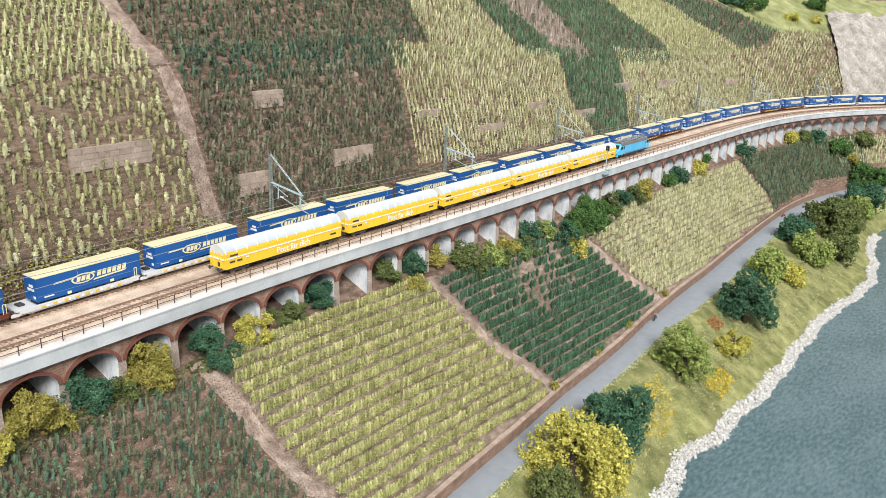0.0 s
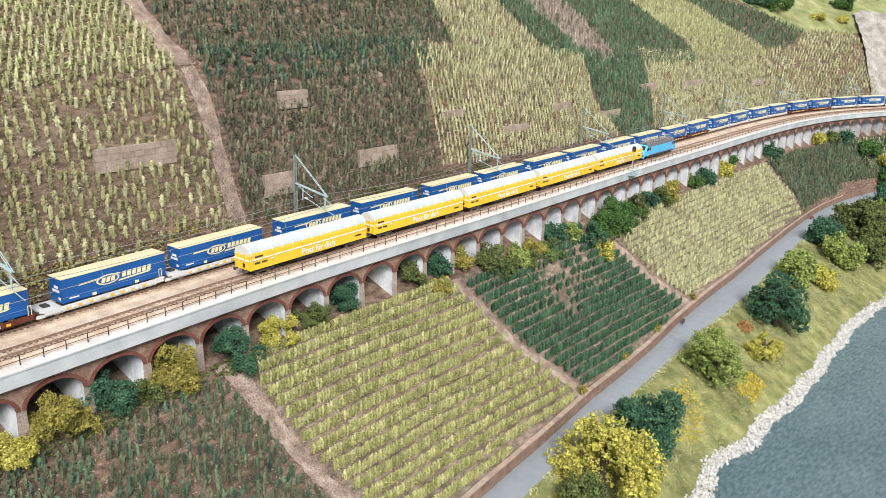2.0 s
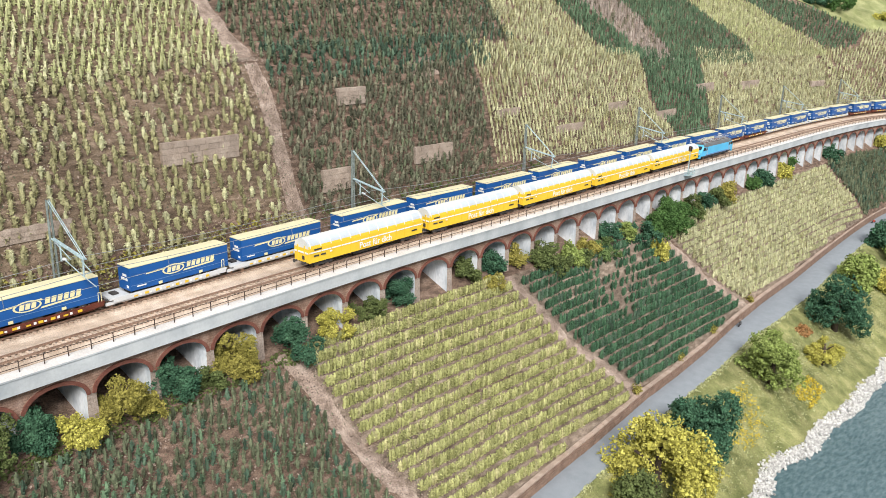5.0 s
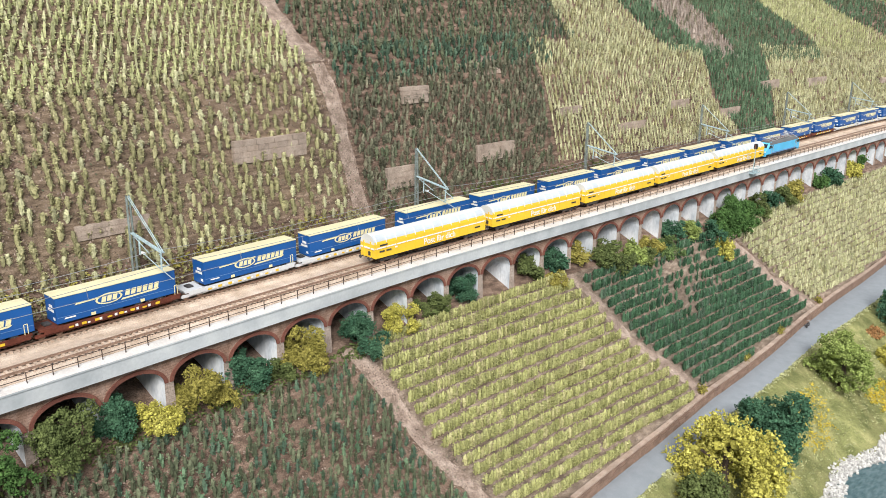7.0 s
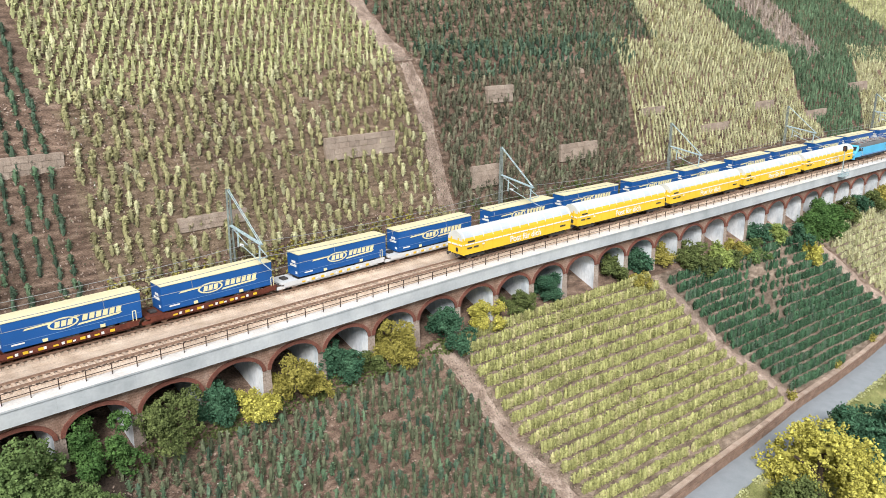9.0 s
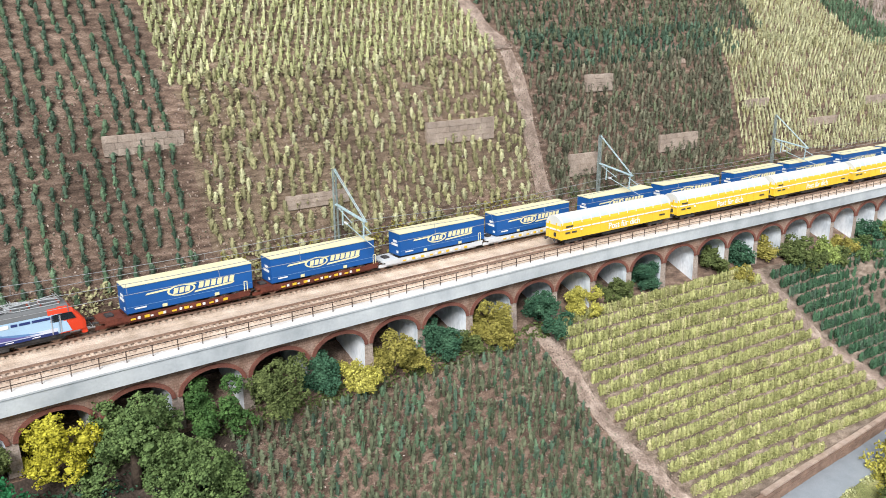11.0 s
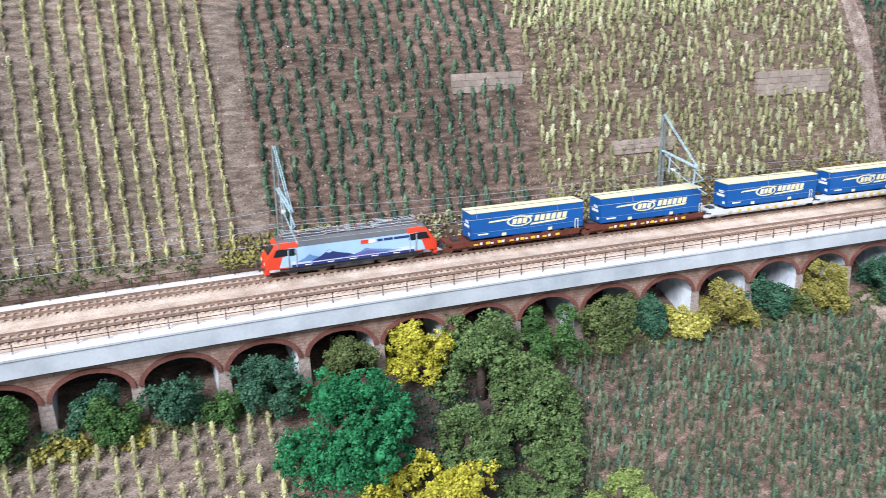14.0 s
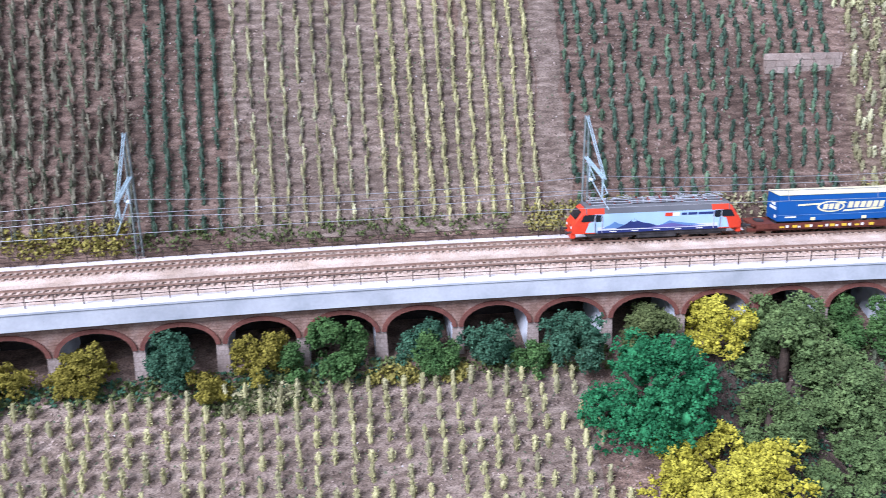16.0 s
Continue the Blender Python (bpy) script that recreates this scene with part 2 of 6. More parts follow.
M_MEADOW = mat("meadow", [(0.17, 0.195, 0.075), (0.25, 0.268, 0.115), (0.34, 0.345, 0.17)], 20, 0.95, 1.0, 0, 300, broad=0.2)
M_STRAW = mat("yellow_flowers", [(0.50, 0.40, 0.05), (0.72, 0.56, 0.08)], 90, 0.95, 0.9, 0, 500, island=0.3)
M_ROAD = mat("asphalt", [(0.215, 0.238, 0.262), (0.25, 0.272, 0.30)], 60, 0.85, 0.15, 0, 900, speck=0.12)
M_WALLSTONE = mat("retaining_wall", [(0.20, 0.13, 0.10), (0.30, 0.20, 0.15)], 60, 0.9, 0.6, 0, 500, random=0.1)
M_STONE = mat("terrace_stone", [(0.30, 0.235, 0.192), (0.43, 0.35, 0.295)], 60, 0.9, 0.6, 0, 600, random=0.12)
M_RIPRAP = mat("riprap_stone", [(0.42, 0.41, 0.395), (0.63, 0.62, 0.605)], 120, 0.85, 0.4, 0, 700, island=0.32)
M_ROCK = mat("cliff_rock", [(0.22, 0.20, 0.18), (0.34, 0.315, 0.285), (0.45, 0.42, 0.39)], 22, 0.9, 1.0, 0, 130, speck=0.45)
M_BRICK = mat("viaduct_brick", [(0.24, 0.14, 0.10), (0.33, 0.21, 0.16), (0.41, 0.285, 0.23)], 80, 0.9, 0.5, 0, 600, random=0.08)
M_RING = mat("arch_ring_brick", [(0.15, 0.055, 0.042), (0.21, 0.085, 0.062)], 90, 0.85, 0.4, 0, 600, random=0.1)
M_PLASTER = mat("pier_plaster", [(0.46, 0.51, 0.57), (0.70, 0.74, 0.79), (0.86, 0.88, 0.91)], 55, 0.85, 0.3, 0, 300, random=0.06, speck=0.12, stretch=0.45)
M_PIER = mat("pier_stone", [(0.34, 0.27, 0.23), (0.46, 0.38, 0.33)], 70, 0.9, 0.5, 0, 500, random=0.08)
M_PARAPET = mat("parapet_concrete", [(0.38, 0.41, 0.435), (0.49, 0.515, 0.54), (0.56, 0.585, 0.60)], 22, 0.75, 0.12, 0, 300, random=0.01, speck=0.06, broad=0.1)
M_COPING = mat("walkway_concrete", [(0.60, 0.57, 0.55), (0.76, 0.735, 0.72)], 25, 0.8, 0.2, 0, 500, speck=0.12)
M_BALLAST = mat("ballast", [(0.45, 0.345, 0.265), (0.57, 0.455, 0.365), (0.67, 0.555, 0.46)], 40, 0.95, 0.8, 0, 900, speck=0.3, broad=0.1)
M_SLEEPER = mat("sleeper", [(0.40, 0.30, 0.235), (0.53, 0.42, 0.335)], 80, 0.9, 0.3, 0, 500, island=0.2)
M_RAIL = mat("rail_rust", [(0.24, 0.16, 0.12), (0.36, 0.25, 0.19)], 200, 0.5, 0.1, 0.4, 700)
# near-black colour standing in for the deep shade inside the arches
M_ARCH_SHADE = mat("arch_shade", [(0.035, 0.03, 0.028), (0.06, 0.05, 0.045)], 40, 0.95, 0.3)
M_RAILING = mat("railing_steel", [(0.05, 0.035, 0.03), (0.09, 0.06, 0.05)], 200, 0.6, 0.1, 0.3)
M_MAST = mat("galvanised_blue", [(0.33, 0.45, 0.49), (0.48, 0.60, 0.64)], 150, 0.45, 0.05, 0.2)
M_POST = mat("weathered_grey_green", [(0.15, 0.18, 0.17), (0.25, 0.29, 0.28)], 150, 0.6, 0.05, 0.2)
M_WIRE = mat("wire", [(0.26, 0.27, 0.28), (0.38, 0.39, 0.40)], 200, 0.4, 0.0, 0.5)



def coursed(m, width, height, depth):
    """Lays courses of bricks over a material: joints a little darker and recessed."""
    nt = m.node_tree
    bsdf = nt.nodes["Principled BSDF"]
    geo = nt.nodes.new("ShaderNodeNewGeometry")
    sep, com = nt.nodes.new("ShaderNodeSeparateXYZ"), nt.nodes.new("ShaderNodeCombineXYZ")
    nt.links.new(geo.outputs["Position"], sep.inputs[0])
    nt.links.new(sep.outputs["Y"], com.inputs["X"])
    nt.links.new(sep.outputs["Z"], com.inputs["Y"])
    br = nt.nodes.new("ShaderNodeTexBrick")
    br.inputs["Scale"].default_value = 1.0
    br.inputs["Brick Width"].default_value, br.inputs["Row Height"].default_value = width * S, height * S
    br.inputs["Mortar Size"].default_value, br.inputs["Mortar Smooth"].default_value = 0.05 * S, 0.4
    br.inputs["Color1"].default_value, br.inputs["Color2"].default_value, br.inputs["Mortar"].default_value = (1, 1, 1, 1), (0.72, 0.74, 0.76, 1), (0.5, 0.48, 0.47, 1)
    nt.links.new(com.outputs[0], br.inputs["Vector"])
    mul = nt.nodes.new("ShaderNodeMix")
    mul.data_type, mul.blend_type = "RGBA", "MULTIPLY"
    mul.inputs["Factor"].default_value = depth
    src = bsdf.inputs["Base Color"].links[0].from_socket
    nt.links.new(src, mul.inputs[6])
    nt.links.new(br.outputs["Color"], mul.inputs[7])
    nt.links.new(mul.outputs[2], bsdf.inputs["Base Color"])
    return m


coursed(M_BRICK, 0.95, 0.30, 0.5)
coursed(M_PIER, 0.6, 0.45, 0.5)


def water_material():
    m = bpy.data.materials.new("river_water")
    m.use_nodes = True
    nt = m.node_tree
    b = nt.nodes["Principled BSDF"]
    geo = nt.nodes.new("ShaderNodeNewGeometry")
    mp = nt.nodes.new("ShaderNodeMapping")
    mp.inputs["Rotation"].default_value = (0, 0, radians(-14))
    mp.inputs["Scale"].default_value = (1.0, 0.35, 1.0)
    nt.links.new(geo.outputs["Position"], mp.inputs["Vector"])
    n1, n2 = nt.nodes.new("ShaderNodeTexNoise"), nt.nodes.new("ShaderNodeTexNoise")
    n1.inputs["Scale"].default_value, n1.inputs["Detail"].default_value = 150, 6
    n2.inputs["Scale"].default_value, n2.inputs["Detail"].default_value = 9, 6
    for n in (n1, n2):
        nt.links.new(mp.outputs["Vector"], n.inputs["Vector"])
    r = nt.nodes.new("ShaderNodeValToRGB")
    e = r.color_ramp.elements
    e[0].position, e[0].color = 0.38, (0.048, 0.10, 0.115, 1)
    e[1].position, e[1].color = 0.64, (0.125, 0.19, 0.21, 1)
    mix = nt.nodes.new("ShaderNodeMix")
    mix.inputs["Factor"].default_value = 0.62
    nt.links.new(n2.outputs["Fac"], mix.inputs[2])
    nt.links.new(n1.outputs["Fac"], mix.inputs[3])
    nt.links.new(mix.outputs[0], r.inputs["Fac"])
    nt.links.new(r.outputs["Color"], b.inputs["Base Color"])
    b.inputs["Roughness"].default_value = 0.22
    bp = nt.nodes.new("ShaderNodeBump")
    bp.inputs["Strength"].default_value, bp.inputs["Distance"].default_value = 0.7, 0.003
    nt.links.new(n1.outputs["Fac"], bp.inputs["Height"])
    nt.links.new(bp.outputs["Normal"], b.inputs["Normal"])
    return m


M_WATER = water_material()


def leafy(name, dark, light, spread=0.28):
    """Foliage whose loose pieces differ in tone."""
    return mat(name, [dark, light], 55, 0.9, 0.4, 0, 420, 0.15, island=spread)


M_VINE_DARK = leafy("vine_dark_green", (0.056, 0.097, 0.067), (0.11, 0.166, 0.112), 0.45)
M_VINE_BROWN = leafy("vine_dull_green", (0.09, 0.11, 0.067), (0.165, 0.183, 0.114), 0.45)
M_VINE_DULL = leafy("vine_dull_brown_green", (0.105, 0.105, 0.072), (0.18, 0.18, 0.125), 0.45)
M_VINE_GREY = leafy("vine_brownish_grey", (0.15, 0.14, 0.095), (0.23, 0.215, 0.155), 0.45)
M_VINE_OLIVE = leafy("vine_olive", (0.275, 0.262, 0.135), (0.415, 0.392, 0.225), 0.34)
M_VINE_ROWS = leafy("vine_yellow_green", (0.28, 0.285, 0.112), (0.425, 0.425, 0.19), 0.34)
M_VINE_LIGHT = leafy("vine_light_green", (0.345, 0.355, 0.175), (0.505, 0.515, 0.285), 0.34)
M_VINE_PALE = leafy("vine_pale_yellow", (0.39, 0.385, 0.225), (0.55, 0.54, 0.345), 0.34)
M_TREE_GREEN = leafy("foliage_green", (0.045, 0.10, 0.03), (0.10, 0.19, 0.055))
M_TREE_DARK = leafy("foliage_dark_bluish", (0.034, 0.092, 0.054), (0.075, 0.16, 0.092), 0.36)
M_TREE_EMERALD = leafy("foliage_emerald", (0.018, 0.11, 0.042), (0.05, 0.24, 0.092))
M_TREE_OLIVE = leafy("foliage_olive", (0.075, 0.10, 0.035), (0.15, 0.185, 0.065))
M_TREE_YELLOW = leafy("foliage_yellow", (0.33, 0.3, 0.025), (0.54, 0.5, 0.065))
# dark vines lightened in colour for distance haze; also mixed into nearer fields
M_VINE_MID = leafy("vine_dark_green_hazed", (0.08, 0.135, 0.08), (0.15, 0.225, 0.135), 0.45)
M_VINE_STRAW = leafy("vine_straw_yellow", (0.35, 0.33, 0.155), (0.50, 0.475, 0.25), 0.34)
M_BUSH_GOLD = leafy("bush_dull_gold", (0.15, 0.132, 0.02), (0.30, 0.26, 0.045))
M_VINE_DEEP = leafy("vine_deep_green", (0.038, 0.09, 0.05), (0.082, 0.16, 0.09), 0.45)
M_VINE_RUST = leafy("vine_brown", (0.30, 0.25, 0.215), (0.43, 0.37, 0.325))
M_TREE_MUSTARD = leafy("foliage_mustard", (0.34, 0.315, 0.06), (0.53, 0.495, 0.125), 0.36)
M_TREE_FRESH = leafy("foliage_fresh_green", (0.075, 0.122, 0.043), (0.16, 0.23, 0.08))
M_TREE_LIME = leafy("foliage_lime", (0.18, 0.235, 0.06), (0.31, 0.38, 0.12), 0.36)
M_BUSH_YELLOW = leafy("bush_yellow_green", (0.2, 0.18, 0.04), (0.36, 0.32, 0.085))
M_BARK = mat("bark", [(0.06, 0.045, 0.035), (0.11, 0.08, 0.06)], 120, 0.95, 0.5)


M_SILVER = paint("silver", (0.62, 0.64, 0.66), 0.35, 0.1, 0.6)


# ---- ground, road, water ----
def build_ground():
    ss = np.concatenate([np.arange(-150, -80, 6), np.arange(-80, 260, 1.5), np.arange(260, 470, 3)])
    behind = np.concatenate([np.arange(-140, -50, 6), np.arange(-50, -30, 2), np.arange(-30, -12.8, 0.8), [-12.8, -12.4, -6, -3, 0.2]])
    rows = []
    for s in ss:
        w = max(wall_d(s), 1.5)
        r = w + road_w(s)
        sh = max(shore_d(s), r + 2)
        ds = [*behind, *np.linspace(1, w - 0.05, 26), w, r - 0.02, *np.linspace(r, sh + 4, 24)]
        rows.append([P(s, d, ground_z(s, d))[:] for d in ds])
    n = len(rows[0])
    verts = [v for r in rows for v in r]
    cells = [(i, j) for i in range(len(rows) - 1) for j in range(n - 1)]
    faces = [(i * n + j, i * n + j + 1, (i + 1) * n + j + 1, (i + 1) * n + j) for i, j in cells]
    # grass on the bank, earth elsewhere
    slots = [1 if j >= n - 25 else 0 for i, j in cells]
    ob = mesh_part("ground", verts, faces, [M_SOIL, M_GRASS], None, flat=False, slots=slots)
    return tagged(ob, "brown earth hillside with a grassy river bank below", "ground", kind="structure")


build_ground()


def build_road():
    verts, faces = [], []
    ss = np.arange(-60, 460, 2.5)
    for s in ss:
        w = wall_d(s)
        verts += [P(s, w + 0.05, ROAD_Z + 0.35)[:], P(s, w + road_w(s) - 0.1, ROAD_Z + 0.35)[:], P(s, w + road_w(s) + 0.3, ROAD_Z - 0.3)[:]]
    for i in range(len(ss) - 1):
        for j in range(2):
            a = i * 3 + j
            faces.append((a, a + 1, a + 4, a + 3))
    ob = mesh_part("road", verts, faces, M_ROAD, flat=False)
    tagged(ob, "narrow blue-grey asphalt lane below the vineyard wall", "road", kind="structure")


build_road()


def build_water():
    a, b = -0.9, 9.0
    nx = 40
    verts = [(a + (b - a) * i / nx, -6 + 16 * j / nx, S * WATER_Z) for j in range(nx + 1) for i in range(nx + 1)]
    faces = [(j * (nx + 1) + i, j * (nx + 1) + i + 1, (j + 1) * (nx + 1) + i + 1, (j + 1) * (nx + 1) + i) for j in range(nx) for i in range(nx)]
    ob = mesh_part("water", verts, faces, M_WATER, flat=False)
    tagged(ob, "rippled blue-green river of cast resin", "water", kind="structure")


build_water()


def build_retaining_wall():
    wall = empty("retaining_wall", None, "low brown stone wall between vineyard and lane", "wall", kind="structure")
    verts, faces = [], []
    ss = np.arange(-60, 440, 2.0)
    for s in ss:
        w = wall_d(s)
        top = wall_top(s)
        verts += [P(s, w - 0.45, top - 0.6)[:], P(s, w - 0.45, top + 0.25)[:], P(s, w + 0.0, top + 0.25)[:], P(s, w + 0.02, ROAD_Z)[:]]
    for i in range(len(ss) - 1):
        for j in range(3):
            a = i * 4 + j
            faces.append((a, a + 1, a + 5, a + 4))
    mesh_part("wall_face", verts, faces, M_WALLSTONE, wall)
    return wall


build_retaining_wall()


# ---- viaduct ----
SPRING, RISE, HALF = 19.6, 2.0, 3.12
PAR_LOW, PAR_TOP, FACE, BACK = 22.45, 24.3, 0.8, -12.7


def arch_z(x, a=HALF, b=RISE):
    return SPRING + b * math.sqrt(max(0.0, 1 - (x / a) ** 2))


def build_viaduct():
    via = empty("viaduct", None, "long curved railway viaduct with brick arches and a pale concrete parapet", "viaduct", kind="structure")
    n = 12
    for i in range(-18, 68):
        s0, s1 = i * BAY, (i + 1) * BAY
        mid = (s0 + s1) / 2
        xs = [HALF * math.cos(math.pi * (1 - k / n)) for k in range(n + 1)]
        # spandrel wall above the opening
        verts, faces = [], []
        cols = [(-BAY / 2, SPRING)] + [(x, arch_z(x)) for x in xs] + [(BAY / 2, SPRING)]
        for x, z in cols:
            verts += [P(mid + x, 0.0, z)[:], P(mid + x, 0.0, PAR_LOW + 0.1)[:]]
        for k in range(len(cols) - 1):
            faces.append((2 * k, 2 * k + 2, 2 * k + 3, 2 * k + 1))
        mesh_part("spandrel", verts, faces, M_BRICK, via)
        # barrel of the arch
        verts, faces = [], []
        for x in xs:
            verts += [P(mid + x, 0.0, arch_z(x))[:], P(mid + x, -6.5, arch_z(x))[:]]
        for k in range(n):
            faces.append((2 * k, 2 * k + 1, 2 * k + 3, 2 * k + 2))
        mesh_part("barrel", verts, faces, M_PLASTER, via, "grey plaster vault", flat=False)
        # proud ring of darker brick
        verts, faces = [], []
        th = 0.42
        for k in range(n + 1):
            ang = math.pi * (1 - k / n)
            xi, zi = HALF * math.cos(ang), SPRING + RISE * math.sin(ang)
            xo, zo = (HALF + th) * math.cos(ang), SPRING + (RISE + th) * math.sin(ang)
            verts += [P(mid + xi, 0.0, zi)[:], P(mid + xi, 0.16, zi)[:], P(mid + xo, 0.16, zo)[:], P(mid + xo, 0.0, zo)[:]]
        for k in range(n):
            for j in range(3):
                a = 4 * k + j
                faces.append((a, a + 1, a + 5, a + 4))
        mesh_part("arch_ring", verts, faces, M_RING, via, "dark red brick arch ring")
        # parapet panel
        pr = [(FACE - 0.25, PAR_LOW), (FACE, PAR_LOW + 0.12), (FACE, PAR_TOP - 0.22), (FACE + 0.1, PAR_TOP - 0.18), (FACE + 0.1, PAR_TOP), (-0.9, PAR_TOP), (-0.9, PAR_LOW)]
        v, f = sweep(pr, s0 + 0.002, s1 - 0.002, BAY / 2)
        mesh_part("parapet_panel", v, f, [M_PARAPET, M_COPING], via, "pale grey concrete parapet", slots=[1 if k % 7 == 4 and k < len(f) - 2 else 0 for k in range(len(f))])
    for i in range(-18, 69):
        s = i * BAY
        foot = ground_z(s, 1.0) - 1.0
        hw0, hw1 = BAY / 2 - HALF, BAY / 2 - HALF + 0.14
        verts, faces = [], []
        for z, hw in ((foot, hw1), (SPRING, hw0)):
            verts += [P(s - hw, 0.1 if z == foot else 0.0, z)[:], P(s + hw, 0.1 if z == foot else 0.0, z)[:], P(s + hw, -6.5, z)[:], P(s - hw, -6.5, z)[:]]
        faces = [(0, 1, 5, 4), (1, 2, 6, 5), (2, 3, 7, 6), (3, 0, 4, 7), (4, 5, 6, 7)]
        mesh_part("pier", verts, faces, [M_PIER, M_PLASTER], via, slots=[0, 1, 1, 1, 1])
    # added wall behind the vaults, its near-black colour gives the openings their shade
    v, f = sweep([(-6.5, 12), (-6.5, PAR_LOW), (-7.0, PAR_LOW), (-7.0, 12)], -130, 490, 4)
    mesh_part("arch_shade_wall", v, f, M_ARCH_SHADE, via, "added near-black wall standing in for the shade inside the arches")
    v, f = sweep([(-0.9, PAR_TOP - 0.1), (-0.9, PAR_TOP + 0.12), (-1.3, PAR_TOP + 0.3), (-5.0, PAR_TOP + 0.3), (-5.6, PAR_TOP + 0.12), (-6.6, PAR_TOP + 0.12), (-7.1, PAR_TOP + 0.3), (-10.7, PAR_TOP + 0.3),
                  (-11.2, PAR_TOP + 0.1), (-11.2, PAR_LOW), (-0.9, PAR_LOW)], -130, 490, 2)
    mesh_part("ballast_bed", v, f, M_BALLAST, via, "sand-coloured ballast bed")
    v, f = sweep([(-11.2, PAR_LOW), (-11.2, PAR_TOP + 0.15), (BACK, PAR_TOP + 0.15), (BACK, PAR_LOW)], -130, 490, 2)
    mesh_part("back_walkway", v, f, M_COPING, via, "pale concrete walkway")
    return via


viaduct = build_viaduct()
RAIL_TOP = PAR_TOP + 0.3 + 0.36
TRACKS = (-2.9, -8.8)


def build_track(d0):
    tr = empty("railway_track", None, "weathered brown railway track on sandy ballast", "railway track", "tracks on the viaduct")
    for side in (-1, 1):
        c = d0 + side * 0.76
        z = RAIL_TOP
        v, f = sweep([(c - 0.07, z - 0.16), (c - 0.15, z - 0.2), (c + 0.15, z - 0.2), (c + 0.07, z - 0.16), (c + 0.06, z), (c - 0.06, z)], -125, 480, 2)
        mesh_part("rail", v, f, M_RAIL, tr)
    verts, faces = [], []
    for s in np.arange(-90, 380, 0.68):
        a = len(verts)
        for z in (RAIL_TOP - 0.4, RAIL_TOP - 0.2):
            for x, y in ((-0.14, -1.3), (0.14, -1.3), (0.14, 1.3), (-0.14, 1.3)):
                verts.append(P(s + x, d0 + y, z)[:])
        faces += [(a + 4, a + 5, a + 6, a + 7), (a, a + 1, a + 5, a + 4), (a + 1, a + 2, a + 6, a + 5), (a + 2, a + 3, a + 7, a + 6), (a + 3, a, a + 4, a + 7)]
    tagged(mesh_part("sleeper_bed", verts, faces, M_SLEEPER, tr, "brown sleepers"), kind="stuff")


for d0 in TRACKS:
    build_track(d0)


# ---- vineyards ----
rng = np.random.default_rng(7)


def leaf_cloud(n, half, size, seed):
    """n loose leaves (four corners each) inside an upright ellipsoid of half sizes, base at z = 0."""
    r = np.random.default_rng(seed)
    u = r.normal(size=(n, 3))
    u /= np.linalg.norm(u, axis=1)[:, None]
    c = u * (r.uniform(0.35, 1, (n, 1)) ** 0.6) * half + [0, 0, half[2]]
    a = r.normal(size=(n, 3))
    a /= np.linalg.norm(a, axis=1)[:, None]
    b = np.cross(a, u + 0.3 * r.normal(size=(n, 3)))
    b /= np.linalg.norm(b, axis=1)[:, None] + 1e-9
    k = size * r.uniform(0.6, 1.3, (n, 1))
    return np.stack([c - a * k, c + b * k * 0.6, c + a * k, c - b * k * 0.6], 1)


VINE_Z = [0, 0.25, 0.8, 1.3, 1.65, 1.84]
VINE_W = [0.20, 0.32, 0.40, 0.37, 0.27, 0.12]


def vine(leaves, seed):
    """Verts and triangles of an upright column of foliage about 0.8 wide and 1.84 high: a lumpy core and many small tufts standing off it."""
    r = np.random.default_rng(seed)
    sides, levels, tufts = {36: (6, (0.0, 0.35, 0.8, 1.25, 1.6, 1.84), 72), 20: (4, (0.0, 0.5, 1.2, 1.84), 46), 10: (4, (0.0, 0.7, 1.84), 26)}[leaves]
    core, faces = [], []
    for z in levels:
        a = np.arange(sides) * 2 * math.pi / sides + r.uniform(0, 1)
        k = 0.66 * np.interp(z, VINE_Z, VINE_W) * r.uniform(0.65, 1.25, sides)
        core.append(np.stack([k * np.cos(a), k * np.sin(a), z + r.normal(size=sides) * 0.07], 1))
    for i in range(len(levels) - 1):
        for j in range(sides):
            lo, ln, hi, hn = i * sides + j, i * sides + (j + 1) % sides, (i + 1) * sides + j, (i + 1) * sides + (j + 1) % sides
            faces += [(lo, ln, hn), (lo, hn, hi)]
    core = np.concatenate(core)
    z = r.uniform(0.12, 1.84, tufts) ** 0.9
    w = np.interp(z, VINE_Z, VINE_W) * r.uniform(0.7, 1.05, tufts)
    a = r.uniform(0, 6.283, tufts)
    out = np.stack([np.cos(a), np.sin(a), 0 * a], 1)
    c = out * w[:, None]
    c[:, 2] = z
    side = np.cross(out, [0, 0, 1.0]) + 0.5 * r.normal(size=(tufts, 3))
    side /= np.linalg.norm(side, axis=1)[:, None]
    tip = out * r.uniform(0.3, 1.0, (tufts, 1)) + np.array([0, 0, 1.0]) * r.uniform(-0.2, 0.7, (tufts, 1)) + 0.3 * r.normal(size=(tufts, 3))
    k = r.uniform(0.09, 0.17, (tufts, 1)) * (1.4 if leaves < 15 else 1.15 if leaves < 30 else 1.0)
    tuft = np.stack([c - side * k * 0.75 - out * k * 0.4, c + side * k * 0.75 - out * k * 0.4, c + tip * k], 1).reshape(-1, 3)
    faces = np.concatenate([np.array(faces), np.arange(3 * tufts).reshape(-1, 3) + len(core)])
    return np.concatenate([core, tuft]), faces


PLANTS = {q: [vine(q, 100 + i) for i in range(12)] for q in (10, 20, 36)}


